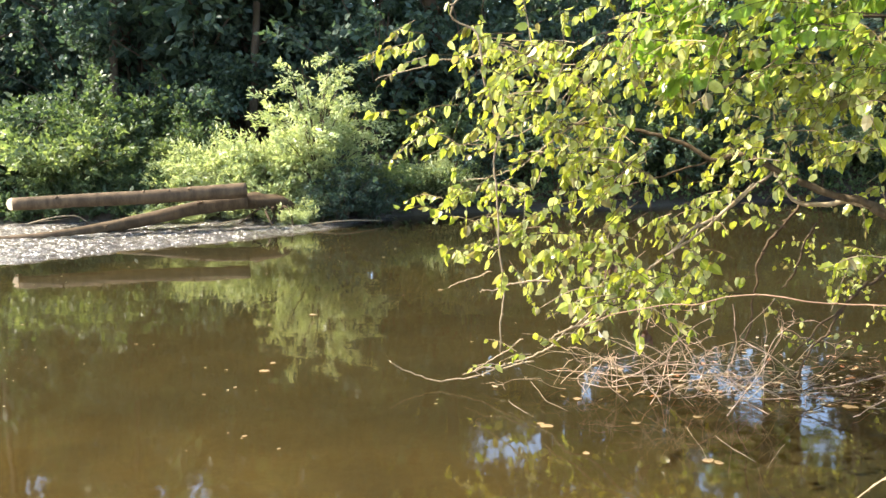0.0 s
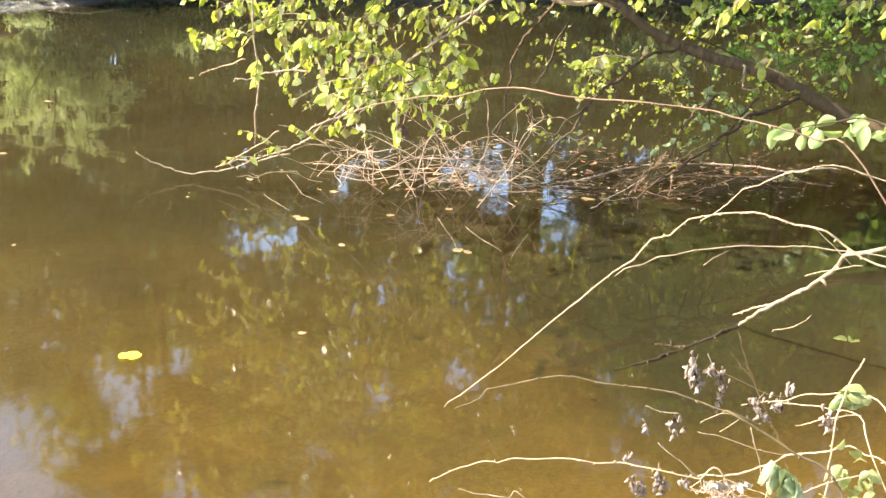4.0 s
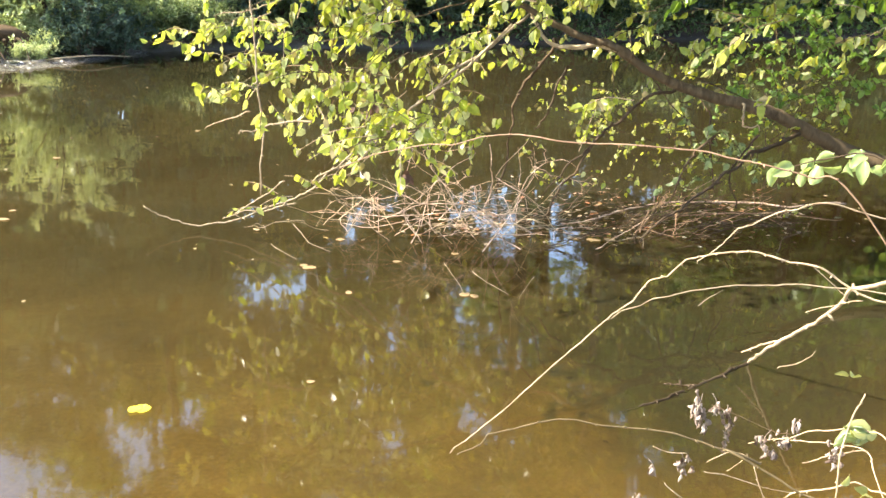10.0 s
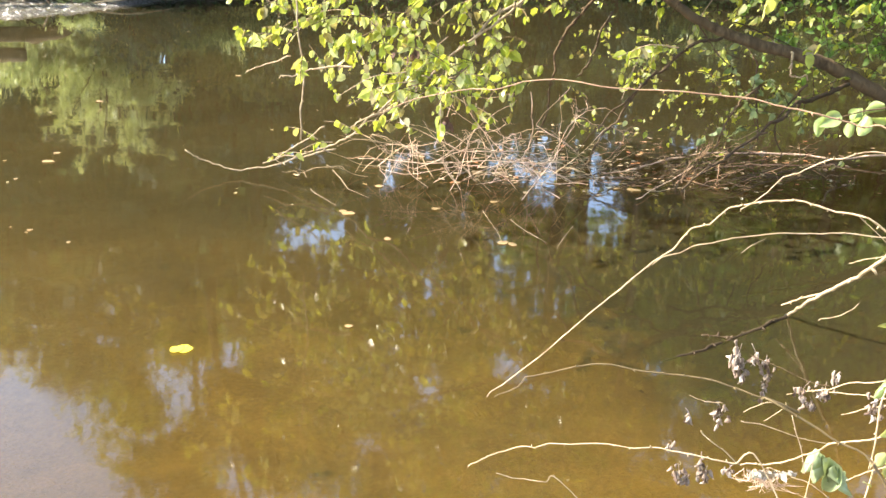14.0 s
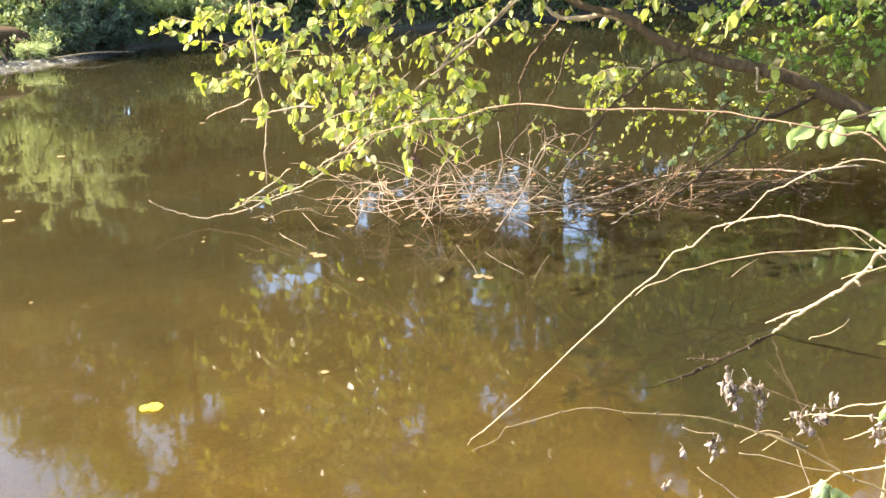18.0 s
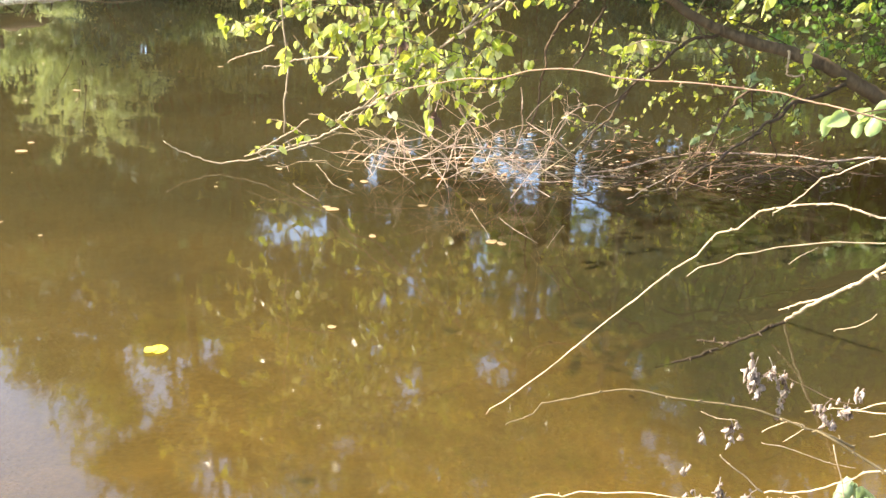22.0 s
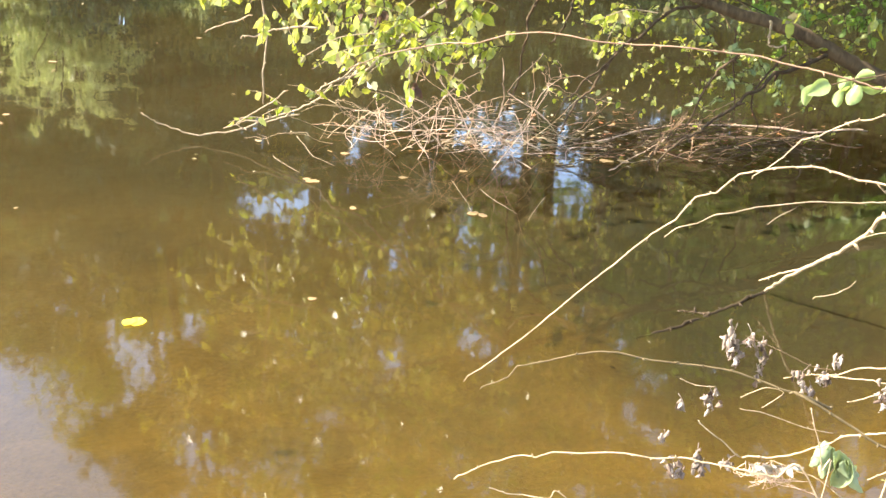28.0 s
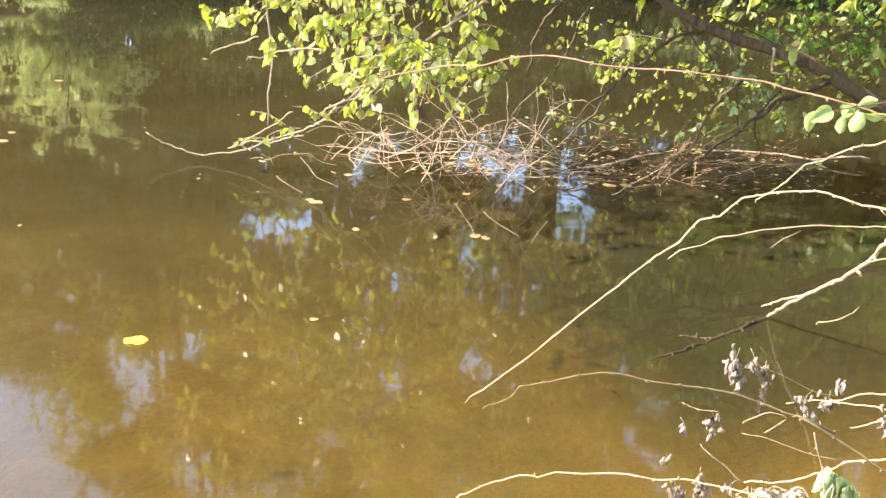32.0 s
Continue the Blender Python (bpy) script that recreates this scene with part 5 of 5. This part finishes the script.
for i in range(10):
    # overlapping sheets of bleached, matted leaf
    crumpled(g, (0.562 + 0.0085 * i, 1.41 + tr.normal(0, 0.006), 0.946 + tr.normal(0, 0.004)), (0.75 + tr.normal(0, 0.3), tr.normal(-0.3, 0.2), -0.5), tr.uniform(0.016, 0.026), 0.36, tr, tr.uniform(0.5, 1.2), 2.2)
part("webbed_clump", g, WEB, shrub, "bleached sheet of dead leaves matted with web", smooth=True)
g = Geo()
for _ in range(60):
    a = np.array([0.594 + tr.uniform(-0.03, 0.035), 1.42 + tr.normal(0, 0.01), 0.935])
    tube(g, smooth_line([a, a + (tr.normal(0, 0.008), 0, -0.02), a + (tr.normal(0, 0.02), tr.normal(0, 0.01), -0.035 * tr.uniform(0.3, 1))], 3), 0.0007, 0.0003, 4)
part("fibres", g, TWIG_RED, shrub, "brown fibres hanging below the web")
for i in range(9):
    d = np.array([(-0.5, 0.15, 0.55, -0.15, 0.3, 0.0, -0.3, 0.4, 0.1)[i], tr.normal(0, 0.3), -1.0])
    part("leaf", crumpled(Geo(), (0.700 + 0.006 * i - 0.015, 1.40 + tr.normal(0, 0.008), 0.99 - 0.004 * i), d, tr.uniform(0.035, 0.058), 0.30, tr, tr.uniform(0.7, 1.4), 1.1), LEAF_BIG, shrub,
         "limp pale green leaf blotched white", smooth=True)
for i in range(9):
    a = -0.5 + i * 0.13
    part("leaf", crumpled(Geo(), (0.865 + tr.normal(0, 0.008), 1.5, 1.082 + tr.normal(0, 0.008)), (-1, tr.normal(0, 0.4), 0.35 - i * 0.14), tr.uniform(0.028, 0.045), 0.40, tr, tr.uniform(0.9, 1.5), 1.0), (LEAF_LIME, LEAF_PALE, LEAF_BIG)[i % 3], shrub, smooth=True)
for i in range(26):
    q = (0.752 + tr.normal(0, 0.022), 1.25 + tr.normal(0, 0.03), 1.075 + tr.normal(0, 0.03))
    part("leaflet", crumpled(Geo(), q, (tr.normal(-0.2, 0.7), tr.normal(0, 0.5), tr.normal(-0.2, 0.5)), tr.uniform(0.017, 0.027), 0.32, tr, tr.uniform(0.3, 0.9), 0.4), LEAF_LIME, shrub, smooth=True)
for i in range(3):
    part("leaflet", crumpled(Geo(), (0.81 + 0.012 * i, 1.5, 1.196), (-1 if i else -0.3, 0.1, 0.1 + 0.5 * (i == 1)), 0.024 if i == 0 else 0.016, 0.24, tr, 0.5, 0.3), LEAF_LIME, shrub, smooth=True)

# ---------- leaves afloat ----------
FLOAT = leaf_material("floating leaves", [(0.22, 0.18, 0.07), (0.28, 0.23, 0.12), (0.18, 0.11, 0.05), (0.34, 0.30, 0.18)], 0.15, 0.5)
YELLOW = leaf_material("bright yellow leaf", [(0.48, 0.41, 0.03), (0.55, 0.47, 0.04)], 0.2, 0.45)


def flat_leaf(geo, x, y, z, size, turn, rng, wide=0.36):
    """A blade lying on the water, its rim turned up a little."""
    ring = 12
    v = [(x, y, z)]
    for i in range(ring):
        a = 2 * math.pi * i / ring
        u, w = math.cos(a) * 0.5, math.sin(a) * wide * (1 - 0.3 * math.cos(a))
        r = 1 + rng.normal(0, 0.06)
        px, py = u * r * size, w * r * size
        v.append((x + px * math.cos(turn) - py * math.sin(turn), y + px * math.sin(turn) + py * math.cos(turn), z + abs(rng.normal(0, 0.03)) * size))
    return geo.add(v, [(0, 1 + i, 1 + (i + 1) % ring) for i in range(ring)])


g = flat_leaf(Geo(), -1.085, 3.575, 0.004, 0.062, 0.3, tr, 0.6)
flat_leaf(g, -1.118, 3.562, 0.007, 0.055, 0.15, tr, 0.5)
solid("floating_leaf", g, YELLOW, "bright yellow two-lobed leaf floating on the water", "leaf", "floating leaves")
for x, y, s, a in ((-0.59, 5.39, 0.085, 0.1), (-0.63, 5.43, 0.05, 0.4), (-0.07, 5.54, 0.06, 0.2), (0.32, 5.0, 0.07, 0.8), (0.37, 4.98, 0.06, 2.2), (0.29, 5.72, 0.055, 0.1),
                   (-2.72, 6.2, 0.085, 0.0), (-2.74, 6.41, 0.05, 0.4), (-0.42, 3.86, 0.04, 0.3), (0.19, 6.35, 0.09, 0.1), (0.35, 6.33, 0.11, 0.0), (-0.33, 4.99, 0.05, 1.6),
                   (1.23, 6.08, 0.10, 0.0), (1.12, 6.12, 0.09, 0.2), (1.34, 6.1, 0.08, 2.9), (-3.0, 8.0, 0.07, 0), (-0.45, 5.95, 0.06, 0.2), (-0.2, 6.15, 0.05, 0.9), (0.05, 6.1, 0.06, 0.1),
                   (-2.9, 5.6, 0.03, 0.2), (-2.3, 4.9, 0.035, 0.7), (-2.1, 9.3, 0.06, 0.3)):
    solid("floating_leaf", flat_leaf(Geo(), x, y, 0.004, s, a, tr), FLOAT, "pale fallen leaf floating on the water", "leaf", "floating leaves")
g = Geo()
for _ in range(420):
    x, y = (tr.normal(1.9, 0.7), tr.normal(6.75, 0.36)) if tr.uniform() < 0.75 else (tr.normal(0.5, 0.5), tr.normal(6.4, 0.25))
    flat_leaf(g, x, y, 0.004 + tr.uniform(0, 0.01), tr.uniform(0.015, 0.06), tr.uniform(0, 6.28), tr, tr.uniform(0.12, 0.34))
LITTER = leaf_material("sodden leaf litter", [(0.16, 0.12, 0.06), (0.28, 0.21, 0.12), (0.08, 0.048, 0.025), (0.42, 0.35, 0.22), (0.30, 0.10, 0.035), (0.14, 0.14, 0.045)], 0.1, 0.45)
solid("leaf_litter", g, LITTER, "raft of brown and orange leaf litter afloat round the brush", "litter", kind="stuff")
g = Geo()
for _ in range(100):
    flat_leaf(g, tr.uniform(-6.5, -0.8), tr.uniform(4.5, 12.5), 0.004, tr.uniform(0.01, 0.035), tr.uniform(0, 6.28), tr)
solid("floating_specks", g, FLOAT, "pale specks of plant debris scattered on the water", "debris", kind="stuff")

# dark leaves added on the bed beside the near bank in place of shade
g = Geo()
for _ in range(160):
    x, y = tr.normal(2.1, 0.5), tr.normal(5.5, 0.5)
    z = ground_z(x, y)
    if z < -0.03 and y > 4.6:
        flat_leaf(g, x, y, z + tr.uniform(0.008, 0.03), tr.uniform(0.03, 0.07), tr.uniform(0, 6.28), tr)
SHADE_LEAF = leaf_material("sunken leaves", [(0.045, 0.026, 0.012), (0.07, 0.04, 0.018), (0.03, 0.018, 0.01)], 0.05, 0.7)
solid("sunken_leaves", g, SHADE_LEAF, "dark brown leaves added on the riverbed to stand in for shade", "litter", kind="stuff")
